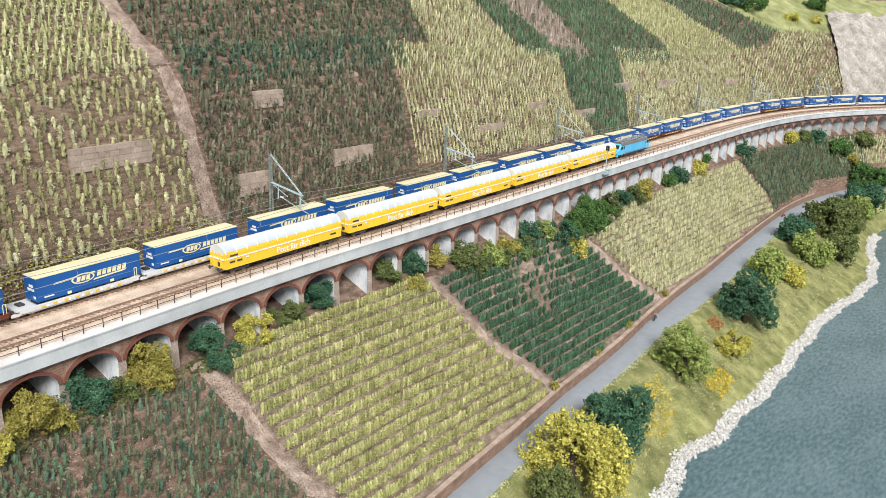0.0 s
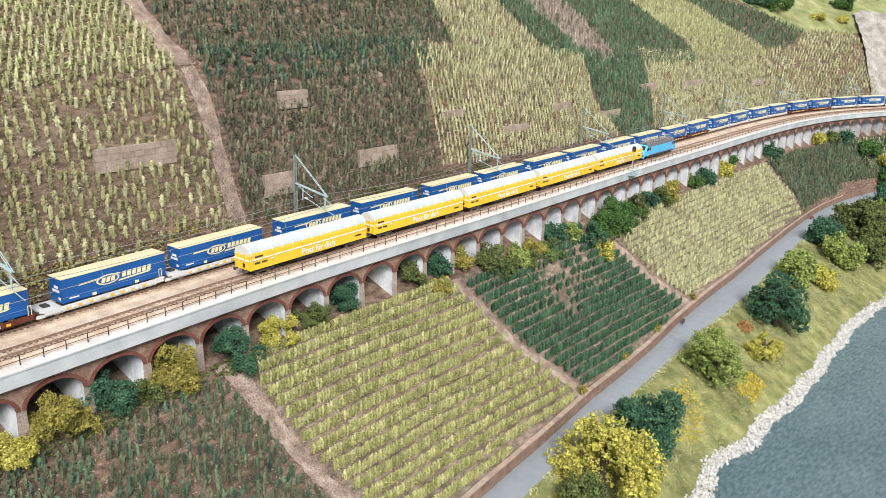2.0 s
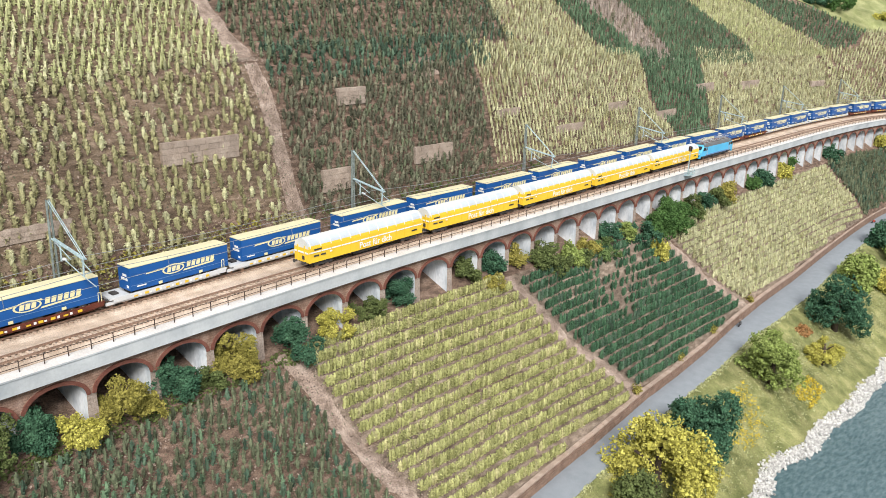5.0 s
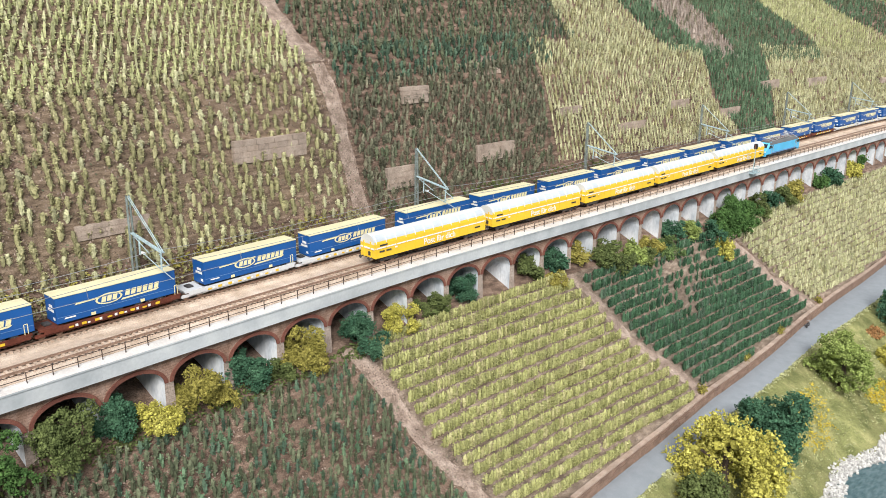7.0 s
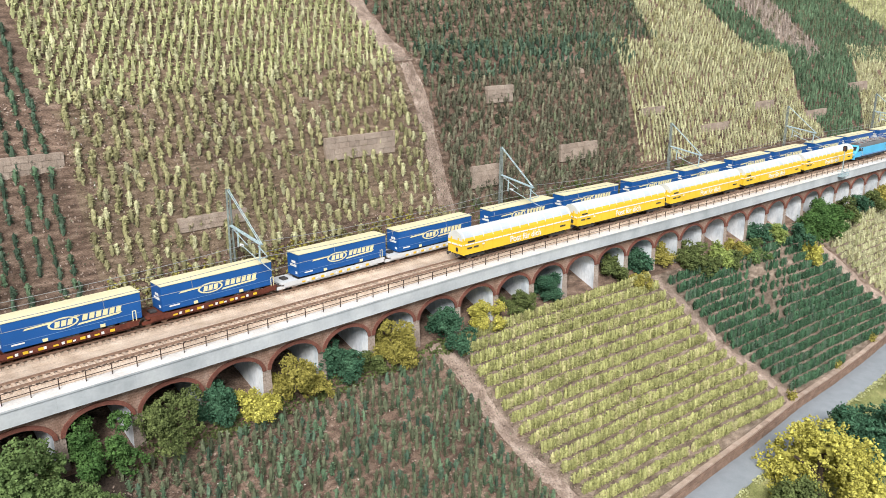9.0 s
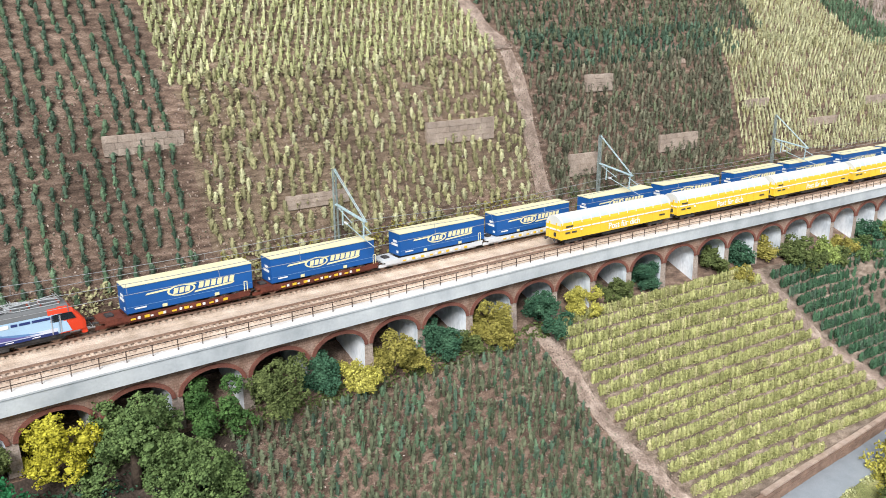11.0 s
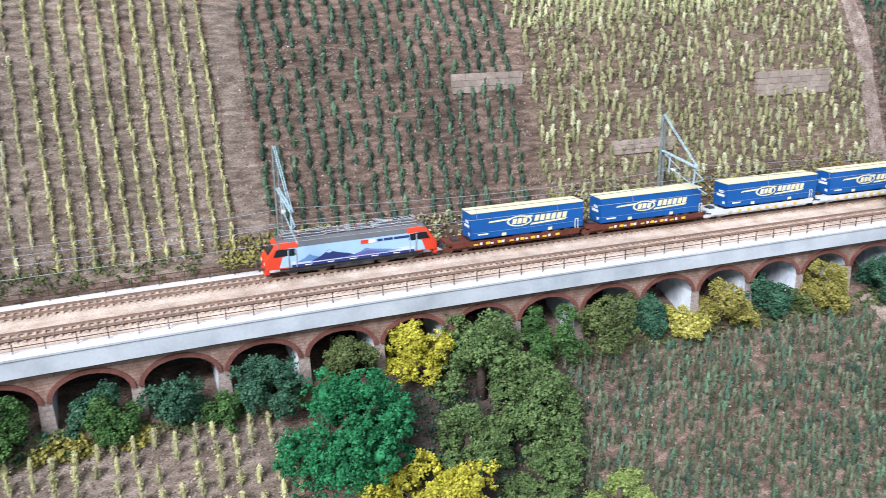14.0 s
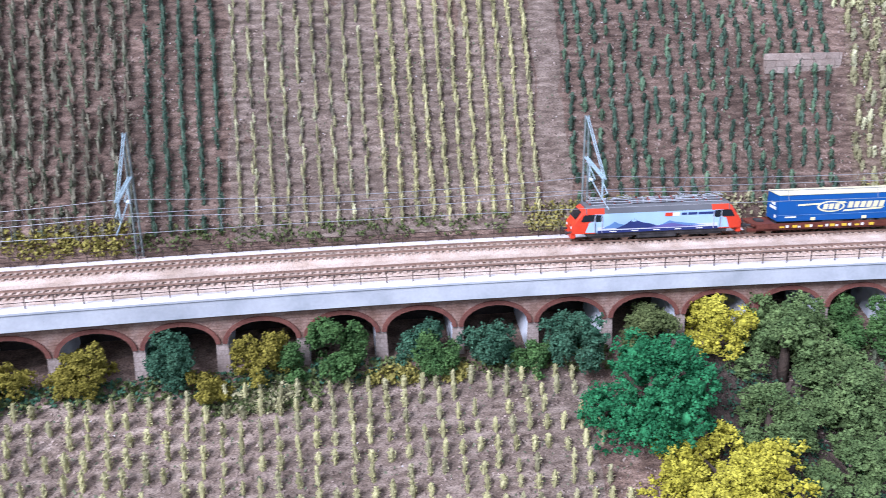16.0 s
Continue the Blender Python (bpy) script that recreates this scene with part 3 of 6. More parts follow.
def field(label, region, spacing, material, height=1.5, width=1.0, leaves=20, jitter=0.25, gaps=0.06, rows="slope", bare=None, extra=(), vary=0.2):
    """A vineyard: region is (s0, s1, d0, d1), the s limits may be functions of d; spacing is (along s, up the slope)."""
    s0, s1, da, db = region
    low = s0 if callable(s0) else (lambda d, v=s0: v)
    high = s1 if callable(s1) else (lambda d, v=s1: v)
    spots = []
    # walk up the slope in equal steps of its own length
    d, line = da, 0
    sgn = 1 if db > da else -1
    while (d - db) * sgn < 0:
        m = (low(d) + high(d)) / 2
        off = (line % 2) * 0.5 * spacing[0] if rows == "stagger" else 0.0
        for s in np.arange(low(d) + 0.4 + off, high(d) - 0.2, spacing[0]):
            if d > 0 and d > wall_d(s) - 0.7:
                continue
            if rng.random() < gaps or (bare and rng.random() < bare(s, d)):
                continue
            spots.append((s + rng.normal() * jitter * spacing[0] * 0.3, d + rng.normal() * jitter * spacing[1] * 0.2))
        slope = (ground_z(m, d + 0.25 * sgn) - ground_z(m, d)) / 0.25
        d += sgn * spacing[1] / math.sqrt(1 + slope * slope)
        line += 1
    verts, faces, slots, count = [], [], [], 0
    mats = [material, *extra]
    for s, d in spots:
        t, f = PLANTS[leaves][rng.integers(10)]
        p = P(s, d, ground_z(s, d) - 0.1)
        ang = rng.uniform(0, 6.283)
        c, si = math.cos(ang), math.sin(ang)
        q = t @ np.array([[c, si, 0], [-si, c, 0], [0, 0, 1]])
        hk = height * rng.uniform(1 - vary, 1 + vary)
        wk = width * rng.uniform(1 - vary, 1 + vary)
        lean = np.array([[1, 0, 0], [0, 1, 0], [rng.normal() * 0.03, rng.normal() * 0.03, 1]])
        verts.append((q * np.array([wk, wk, hk / 1.84])) @ lean * S + np.array(p))
        faces.append(f + count)
        count += len(t)
        slots += [rng.integers(len(mats)) if len(mats) > 1 and rng.random() < 0.45 else 0] * len(f)
    ob = mesh_part("vineyard", np.concatenate(verts).tolist(), np.concatenate(faces).tolist(), mats, slots=slots)
    tagged(ob, label, "vineyard", kind="stuff")
    return ob


def lin(d0, v0, d1, v1):
    return lambda d: float(np.interp(d, sorted((d0, d1)), (v0, v1) if d0 < d1 else (v1, v0)))


def patch(name, label, outline, material, lift=0.12, step=1.2, bumps=0.0):
    """A sheet of other soil that lies on the ground between two lines of s, from d0 to d1."""
    low, high, da, db = outline
    low = low if callable(low) else (lambda d, v=low: v)
    high = high if callable(high) else (lambda d, v=high: v)
    ds = np.linspace(da, db, max(3, int(abs(db - da) / 0.7)))
    n = max(2, int(max(high(d) - low(d) for d in ds) / step) + 1)
    verts, faces = [], []
    for i, d in enumerate(ds):
        for k in range(n):
            s = low(d) + (high(d) - low(d)) * k / (n - 1)
            dd = min(d, wall_d(s) - 0.5) if d > 0 else d
            s += (0.9 * noise.noise((s * 0.35, d * 0.45, 1.7)) + 0.5 * noise.noise((s, d * 1.3, 4.1))) if k in (0, n - 1) else 0
            verts.append(P(s, dd, ground_z(s, dd) + lift + bumps * (1 + noise.noise((s * 0.25, dd * 0.3, 0.5)) + 0.6 * noise.noise((s * 0.8, dd * 0.8, 3.5))))[:])
    for i in range(len(ds) - 1):
        for k in range(n - 1):
            a = i * n + k
            faces.append((a, a + 1, a + n + 1, a + n))
    ob = mesh_part(name, verts, faces, material, flat=False)
    return tagged(ob, label, "ground", kind="structure")


def bend(*pairs):
    """A border of a field: s at each d, pairs of (d, s) from far to near."""
    return lambda d: float(np.interp(d, [q[0] for q in pairs], [q[1] for q in pairs]))


path_mid = lin(-13, 62, -32, 59)
# the hillside, field by field up to its shoulder and beyond
field("dull brown-green vineyard on a steep slope", (-110, -66.5, -13.8, -36), (1.4, 0.95), M_VINE_GREY, 1.6, 1.0, leaves=10, jitter=0.4, extra=(M_VINE_DULL, M_VINE_BROWN))
field("dark green vines in upright rows", (-66, -57.6, -13.8, -36), (1.7, 1.0), M_VINE_DARK, 1.7, 0.85, gaps=0.04, jitter=0.2)
field("sparse olive vines in upright rows on bare earth", (-57.2, -42.6, -13.8, -36), (1.64, 0.9), M_VINE_OLIVE, 1.5, 0.62, gaps=0.04, jitter=0.2, extra=(M_VINE_GREY, M_VINE_PALE))
field("pale yellow-green vines in upright rows on bare earth", (-42.2, -25.2, -13.8, -36), (1.62, 0.95), M_VINE_STRAW, 1.6, 0.85, gaps=0.03, jitter=0.13, extra=(M_VINE_OLIVE,))
field("dark green vines in rows up a steep slope", (-21.6, 9.6, -13.8, -36), (1.62, 1.2), M_VINE_DARK, 1.42, 0.9, gaps=0.07, jitter=0.3, leaves=36, extra=(M_VINE_MID,))
field("olive-yellow vineyard on a steep slope", (10.8, lambda d: path_mid(d) - 1.8, -14.2, -22.5), (1.5, 1.16), M_VINE_OLIVE, 1.6, 1.12, jitter=0.5, gaps=0.05, leaves=36, extra=(M_VINE_PALE,))
# same field continued upward; paler vine colours carry the brighter light on it
field("vineyard above the shoulder of the slope, coloured light green for the stronger light there", (9.5, lambda d: path_mid(d) - 1.8, -22.5, -42), (1.12, 1.0), M_VINE_LIGHT, 1.6, 1.05, rows="stagger", gaps=0.03, jitter=0.4, leaves=10, extra=(M_VINE_PALE, M_VINE_PALE))
field("dull green vineyard on dark earth", (lambda d: path_mid(d) + 1.6, 107.6, -14.0, -20.3), (1.05, 1.1), M_VINE_DULL, 1.6, 1.2, rows="stagger", gaps=0.06, jitter=0.5, leaves=20, extra=(M_VINE_GREY, M_VINE_BROWN))
field("dark green vineyard along the shoulder of the slope", (lambda d: path_mid(d) + 1.6, 113, -20.3, -24), (1.15, 1.1), M_VINE_DARK, 1.6, 1.15, rows="stagger", gaps=0.04, jitter=0.6, extra=(M_VINE_BROWN, M_VINE_BROWN))
field("dull green vineyard high on the slope", (lambda d: path_mid(d) + 1.6, 125, -24, -42), (1.2, 1.15), M_VINE_BROWN, 1.6, 1.15, rows="stagger", gaps=0.06, jitter=0.6, leaves=10, extra=(M_VINE_DARK, M_VINE_DULL))
field("olive-yellow vineyard beside a dark one", (108.6, bend((-22.5, 174.4), (-17, 172), (-14.3, 182.4)), -14.2, -22.6), (1.2, 0.98), M_VINE_PALE, 1.6, 0.98, jitter=0.2, leaves=10, gaps=0.04, extra=(M_VINE_OLIVE,))
field("olive-yellow vineyard high on the slope", (lin(-22, 122, -34, 126), lin(-22, 158, -32, 149), -22, -42), (1.2, 1.0), M_VINE_PALE, 1.6, 0.98, jitter=0.2, leaves=10, extra=(M_VINE_OLIVE,))
field("dark green strip of vines high on the slope", (lin(-22, 158.5, -32, 149.5), lin(-23, 177, -34, 160), -22, -46), (1.3, 1.2), M_VINE_MID, 1.8, 1.15, leaves=10)
field("dark green vines on bare brown earth", (lin(-24, 195.5, -37, 184), bend((-44, 238.4), (-33.5, 242.4), (-26.8, 251.6)), -23.5, -52), (1.25, 1.15), M_VINE_MID, 1.6, 1.05, leaves=10, extra=(M_VINE_BROWN,))
field("dark green block of vines", (bend((-22.5, 175), (-17, 172.5), (-14.3, 183)), lin(-15, 203, -23, 211), -14, -23.5), (1.25, 1.2), M_VINE_MID, 1.9, 1.15, leaves=10)
field("olive-yellow vineyard along the curve", (lin(-15, 203.6, -23, 212), 300, -14.2, -26), (1.25, 1.05), M_VINE_PALE, 1.6, 1.05, jitter=0.15, leaves=10, extra=(M_VINE_OLIVE,))
field("yellow-green vineyard below the cliff", (300, 363, -14.2, -27.6), (1.8, 1.6), M_VINE_PALE, 2.1, 1.6, leaves=10, extra=(M_VINE_OLIVE,))
field("yellow-green vineyard beside the cliff", (bend((-34, 340), (-27.8, 329)), 364, -27.6, -34), (1.8, 1.6), M_VINE_PALE, 2.1, 1.6, leaves=10, extra=(M_VINE_OLIVE,))
field("light green vineyard high on the slope", (bend((-44, 239), (-33.5, 243), (-26.8, 252.2)), bend((-49, 287), (-37.5, 294), (-27.1, 307)), -25.5, -52), (1.3, 1.15), M_VINE_LIGHT, 1.7, 1.1, leaves=10, extra=(M_VINE_PALE,))
field("dark vineyard high on the slope", (bend((-49, 288), (-37.5, 295), (-27.1, 308)), bend((-51.5, 316), (-39.5, 331), (-33.6, 338.5), (-27.8, 327.4)), -27.8, -52), (1.8, 1.6), M_VINE_MID, 2.0, 1.5, leaves=10, extra=(M_VINE_BROWN,))
field("brown vineyard high on the slope", (lin(-23, 178, -34, 161), lin(-24, 194.5, -37, 183), -22.5, -46), (1.35, 1.3), M_VINE_RUST, 1.8, 1.15, leaves=10, extra=(M_VINE_GREY,))
# below the viaduct
field("pale yellow vines standing in rows down bare earth", (-84, lambda d: -25.5 + 0.35 * (d - 3), 3.4, 27), (1.6, 1.65), M_VINE_STRAW, 1.75, 0.85, leaves=36, jitter=0.2, gaps=0.04, extra=(M_VINE_OLIVE,))
field("dull green vines standing singly on brown earth", (lambda d: 5.0 - 0.35 * d, lin(1, 45.2, 20, 48.2), 2.9, 27.4), (1.0, 1.08), M_VINE_BROWN, 1.6, 0.92, leaves=20, rows="stagger", jitter=0.5, gaps=0.06, extra=(M_VINE_MID, M_VINE_DARK))
field("yellow-green vines in dense level rows", (lin(2, 48.6, 20, 51.5), lin(2, 92, 21, 99.6), 1.6, 26.6), (0.53, 1.78), M_VINE_ROWS, 1.7, 1.06, leaves=20, gaps=0.01, jitter=0.06, vary=0.1, extra=(M_VINE_STRAW, M_VINE_ROWS))
field("dark green vines in level rows with bare patches", (lin(2, 94.8, 21, 102.8), lin(5, 143.8, 19, 152.4), 3.0, 22.4), (0.56, 1.75), M_VINE_DEEP, 1.8, 1.05, leaves=20, gaps=0.02, jitter=0.08, vary=0.12, extra=(M_VINE_DARK,),
      bare=lambda s, d: float(np.clip(1.15 * noise.noise((s * 0.16, d * 0.22, 4.3)) + 0.6 - ((s - 120) / 20) ** 2 - ((d - 7.5) / 6) ** 2, 0, 0.72)))
field("pale yellow-green vines in level rows", (lin(3, 147.6, 18, 156.4), lin(2, 253.6, 14, 257), 2.4, 19.4), (0.7, 1.4), M_VINE_PALE, 1.5, 1.1, leaves=10, gaps=0.03, jitter=0.2, vary=0.15, extra=(M_VINE_OLIVE, M_VINE_LIGHT))
field("dull green vineyard by the bend of the lane", (lin(2, 256, 14, 259), 304, 2.0, 16), (1.1, 1.3), M_VINE_BROWN, 1.9, 1.35, leaves=10, gaps=0.05, extra=(M_VINE_DARK,))
field("dull green vineyard above the bend of the lane", (304, 350, 1.5, 11), (1.1, 1.1), M_VINE_BROWN, 1.9, 1.35, leaves=10, gaps=0.04, extra=(M_VINE_MID,))
field("pale vineyard at the far end of the viaduct", (330, 385, 2.0, 9), (1.4, 1.5), M_VINE_PALE, 1.9, 1.5, leaves=10)

# bare earth between the fields
patch("path", "reddish earth path up the hillside between vineyards", (lambda d: path_mid(d) - 1.6, lambda d: path_mid(d) + 1.3, -13.2, -44), M_PATH)
patch("path", "earth path between two vineyards below the viaduct", (lin(1, 45.4, 20, 48.6), lin(2, 48.4, 20, 51.0), 0.6, 26.8), M_PATH)
patch("path", "earth path beside the dark green vineyard", (lin(2, 92.4, 21, 100.0), lin(2, 94.4, 21, 102.4), 1.2, 23.2), M_PATH)
patch("path", "earth path beside the pale vineyard", (lin(5, 144, 19, 152.8), lin(5, 147.2, 18, 156), 3.0, 20), M_PATH)
patch("bare_strip", "bare earth strip between vine rows", (-25, -21.8, -13.2, -36), M_SOIL_PALE)
patch("bare_strip", "bare reddish strip high on the slope", (lin(-23, 177, -34, 160), lin(-24, 195, -37, 183.5), -22, -46), M_PATH, step=3)
patch("bare_spot", "bare reddish spot in the dull green vineyard", (91, 98, -19.6, -21.4), M_PATH, 0.14)
# dark sheet over the soil: tree shade painted between the trunks
patch("floor_tree_shade", "brown earth with the shade of the trees put into its colour", (lambda d: -16.5 + 0.3 * d, lambda d: 6.0 - 0.35 * d, 0.8, 18), M_FLOOR_SHADE, 0.14, 1.5)
patch("pale_earth", "pale trodden earth under single vines", (-90, -25, 2.2, 27), M_SOIL_PALE, 0.08, 3)
patch("pale_earth", "pale earth under sparse vine rows", (-57.6, -25.4, -13.2, -36), M_SOIL_PALE, 0.08, 3)
patch("field_earth", "ochre earth under olive-yellow vines", (10.2, lambda d: path_mid(d) - 1.7, -14.6, -40), M_SOIL_OCHRE, 0.06, 3)
patch("field_earth", "light earth under dense vine rows", (lin(2, 48, 20, 51), lin(2, 92.6, 21, 100.2), 0.8, 27.5), M_SOIL_PALE, 0.06, 3)
patch("field_earth", "light earth with bare patches between dark vines", (lin(2, 94.2, 21, 102.2), lin(5, 144.2, 19, 153), 1.2, 22.6), M_SOIL_PALE, 0.06, 3)
patch("field_earth", "light earth under pale vine rows", (lin(3, 147, 18, 155.8), lin(2, 254, 14, 257), 1.2, 19), M_SOIL_PALE, 0.06, 4)


# ---- trees and bushes ----
def ball(level):
    bm = bmesh.new()
    bmesh.ops.create_icosphere(bm, subdivisions=level, radius=1)
    v, f = np.array([p.co[:] for p in bm.verts]), np.array([[p.index for p in q.verts] for q in bm.faces])
    bm.free()
    return v, f


BALL = ball(1)
CRUMB = np.array([(0, 1, 3), (1, 2, 3), (2, 0, 3)])
OCTA = np.array([(1, 0, 0), (-1, 0, 0), (0, 1, 0), (0, -1, 0), (0, 0, 1), (0, 0, -1)], float)
OCTA_F = np.array([(0, 2, 4), (2, 1, 4), (1, 3, 4), (3, 0, 4), (2, 0, 5), (1, 2, 5), (3, 1, 5), (0, 3, 5)])


def crown(r, h, n_lobes, size, seed):
    """A crown of half width r and height h, base at z = 0: lobes that carry knobbly clumps of foam, each clump covered with small crumbs; gaps stay between lobes."""
    g = np.random.default_rng(seed)
    bv, bf = BALL
    verts, faces, count = [], [], 0
    lobes = []
    boughs = g.normal(size=(7, 3))
    boughs /= np.linalg.norm(boughs, axis=1)[:, None]
    # a full skirt and a top
    boughs[:3, 2] = -0.75
    boughs[6] = 0, 0, 1
    for i in range(n_lobes):
        u = boughs[i % 7] + 0.6 * g.normal(size=3)
        u /= np.linalg.norm(u)
        if u[2] < 0:
            u[:2] *= 0.92 / max(0.2, np.linalg.norm(u[:2]))
        k = g.uniform(0.42, 0.93)
        lr = min(r, h * 0.6) * g.uniform(0.19, 0.36)
        c = np.array([u[0] * (r - lr * 0.7) * k * 1.1, u[1] * (r - lr * 0.7) * k * 1.1, h * (0.42 + 0.44 * u[2] * k)])
        c[2] = max(c[2], lr * 0.6)
        lobes.append((c, lr, g.uniform(0.8, 1.2, 3)))
    centres, radii = np.array([q[0] for q in lobes]), np.array([q[1] for q in lobes])
    for i, (c, lr, shape) in enumerate(lobes):
        v = bv * shape * lr * g.uniform(0.22, 0.42, (len(bv), 1)) + c
        verts.append(v)
        faces.append(bf + count)
        count += len(v)
        n = int(np.clip(9.0 * (lr / (size * 3.2)) ** 2, 9, 26))
        for _ in range(n):
            u = g.normal(size=3)
            u[2] += 0.25
            u /= np.linalg.norm(u)
            q = c + u * shape * lr * g.uniform(0.72, 1.12)
            away = np.linalg.norm(centres - q, axis=1) / radii
            away[i] = 9
            if away.min() < 0.45:
                continue
            sr = size * g.uniform(1.7, 3.3)
            e = g.normal(size=(18 if size < 0.2 else 12, 3))
            e /= np.linalg.norm(e, axis=1)[:, None]
            e = e[(e @ u) > -0.45]
            m = len(e)
            out = e + 0.5 * g.normal(size=(m, 3))
            out /= np.linalg.norm(out, axis=1)[:, None]
            t1 = np.cross(out, g.normal(size=(m, 3)))
            t1 /= np.linalg.norm(t1, axis=1)[:, None] + 1e-9
            t2 = np.cross(out, t1)
            b = e * sr * g.uniform(0.6, 1.1, (m, 1)) + q
            k = size * g.uniform(0.45, 1.05, (m, 1))
            w = np.stack([b + t1 * k, b + (t2 * 0.87 - t1 * 0.5) * k, b - (t2 * 0.87 + t1 * 0.5) * k, b + (out * 1.1 + t1 * g.normal(size=(m, 1)) * 0.5) * k], 1).reshape(-1, 3)
            verts.append(w)
            faces.append((np.arange(m)[:, None, None] * 4 + CRUMB[None]).reshape(-1, 3) + count)
            count += len(w)
            # the clump's own body
            verts.append(OCTA * sr * g.uniform(0.4, 0.7, (6, 1)) + q)
            faces.append(OCTA_F + count)
            count += 6
    return np.concatenate(verts), np.concatenate(faces)


def tree(s, d, r, h, material, label, name="tree", dens=1.0, trunk=True, low=0.04):
    seed = int(abs(s * 31 + d * 57 + r * 13) * 10) % 100000
    g = np.random.default_rng(seed)
    z = ground_z(s, d)
    root = empty(name, sit(s, d, z - 0.1), label, name)
    far, near = s > 180, s < 70
    big = r > 4.5
    n_lobes = int((44 if r > 6 and near or r > 8 and not far else 35 if big else 19) * (0.8 if far else 1) * dens)
    size = (0.18 if big else 0.155) * (2.4 if far else 1 if near else 1.35)
    v, f = crown(r, h * (1 - low), n_lobes, size, seed)
    mesh_part("crown", ((v + [0, 0, h * low]) * S).tolist(), f.tolist(), material, root)
    if trunk:
        bm = bmesh.new()
        tw = 0.055 * r + 0.12
        res = bmesh.ops.create_cone(bm, cap_ends=True, segments=8, radius1=tw * 1.5 * S, radius2=tw * 0.6 * S, depth=h * 0.62 * S)
        bmesh.ops.translate(bm, vec=(0, 0, h * 0.3 * S), verts=res["verts"])
        part("trunk", bm, M_BARK, root, flat=False)
        for i in range(4 if r > 4.5 else 3):
            a = i * 1.9 + g.uniform(0, 1)
            bm = bmesh.new()
            rod(bm, (0, 0, h * (0.28 + 0.06 * i)), (r * 0.42 * math.cos(a), r * 0.42 * math.sin(a), h * (0.52 + 0.05 * i)), tw * 0.34, 5)
            part("limb", bm, M_BARK, root)
    return root


GREEN, DARK, EMER, OLIV, YELL, LIME, BUSH = M_TREE_GREEN, M_TREE_DARK, M_TREE_EMERALD, M_TREE_OLIVE, M_TREE_YELLOW, M_TREE_LIME, M_BUSH_YELLOW
MUST, FRESH, GOLD = M_TREE_MUSTARD, M_TREE_FRESH, M_BUSH_GOLD
for s, d, r, h, m, text in [
    (86, 35.5, 8.8, 12.5, MUST, "large mustard yellow tree on the river bank"), (78.5, 37.5, 5.0, 8, OLIV, "low olive tree before a yellow one"),
    (101, 36, 7.4, 12, DARK, "broad dark green tree on the river bank"), (97, 33, 4.2, 9.5, DARK, "dark green tree leaning over the lane"),
    (133, 34, 6.4, 11.5, LIME, "light green tree on the grassy bank"), (154, 37, 3.8, 7.5, MUST, "small yellow tree on the grassy bank"),
    (171, 34, 7.2, 13.5, DARK, "dark green tree on the grassy bank"), (201, 29, 5.0, 9, LIME, "lime green tree beside the lane"),
    (210, 34, 4.2, 6.5, MUST, "small yellow tree on the bank"), (234, 33, 6.2, 9, LIME, "lime green tree near the water"),
    (240, 26, 6.2, 8.5, DARK, "dark green tree beside the lane"), (266, 30, 8.6, 13, OLIV, "large olive green tree by the bend of the lane"),
    (247, 38, 5.0, 9, OLIV, "olive green tree close to the shore"), (282, 31, 6.5, 10, OLIV, "olive green tree in a group"),
    (300, 29, 6.0, 11, LIME, "lime green tree in a group"), (316, 25, 8.0, 12, DARK, "dark green tree in a group"), (338, 17, 8.0, 12, GREEN, "green tree behind the bend of the lane"),
    (-20, 8.2, 6.3, 10.8, EMER, "bright emerald green tree below the viaduct"), (-14.4, 13.2, 7.5, 8.2, YELL, "large bright yellow tree on the vineyard slope"),
    (-5.5, 3.8, 5.5, 8.6, FRESH, "fresh green tree in front of the arches"), (-1.6, 7.4, 5.1, 7.8, FRESH, "fresh green tree on the slope"),
    (-8.8, 8.4, 4.2, 6.4, FRESH, "small fresh green tree"), (-2.8, 12.2, 4.5, 6.6, FRESH, "fresh green tree low on the slope"), (3.0, 15.5, 4.0, 6.6, LIME, "lime green tree low on the slope"),
]:
    tree(s, d, r, h, m, text)
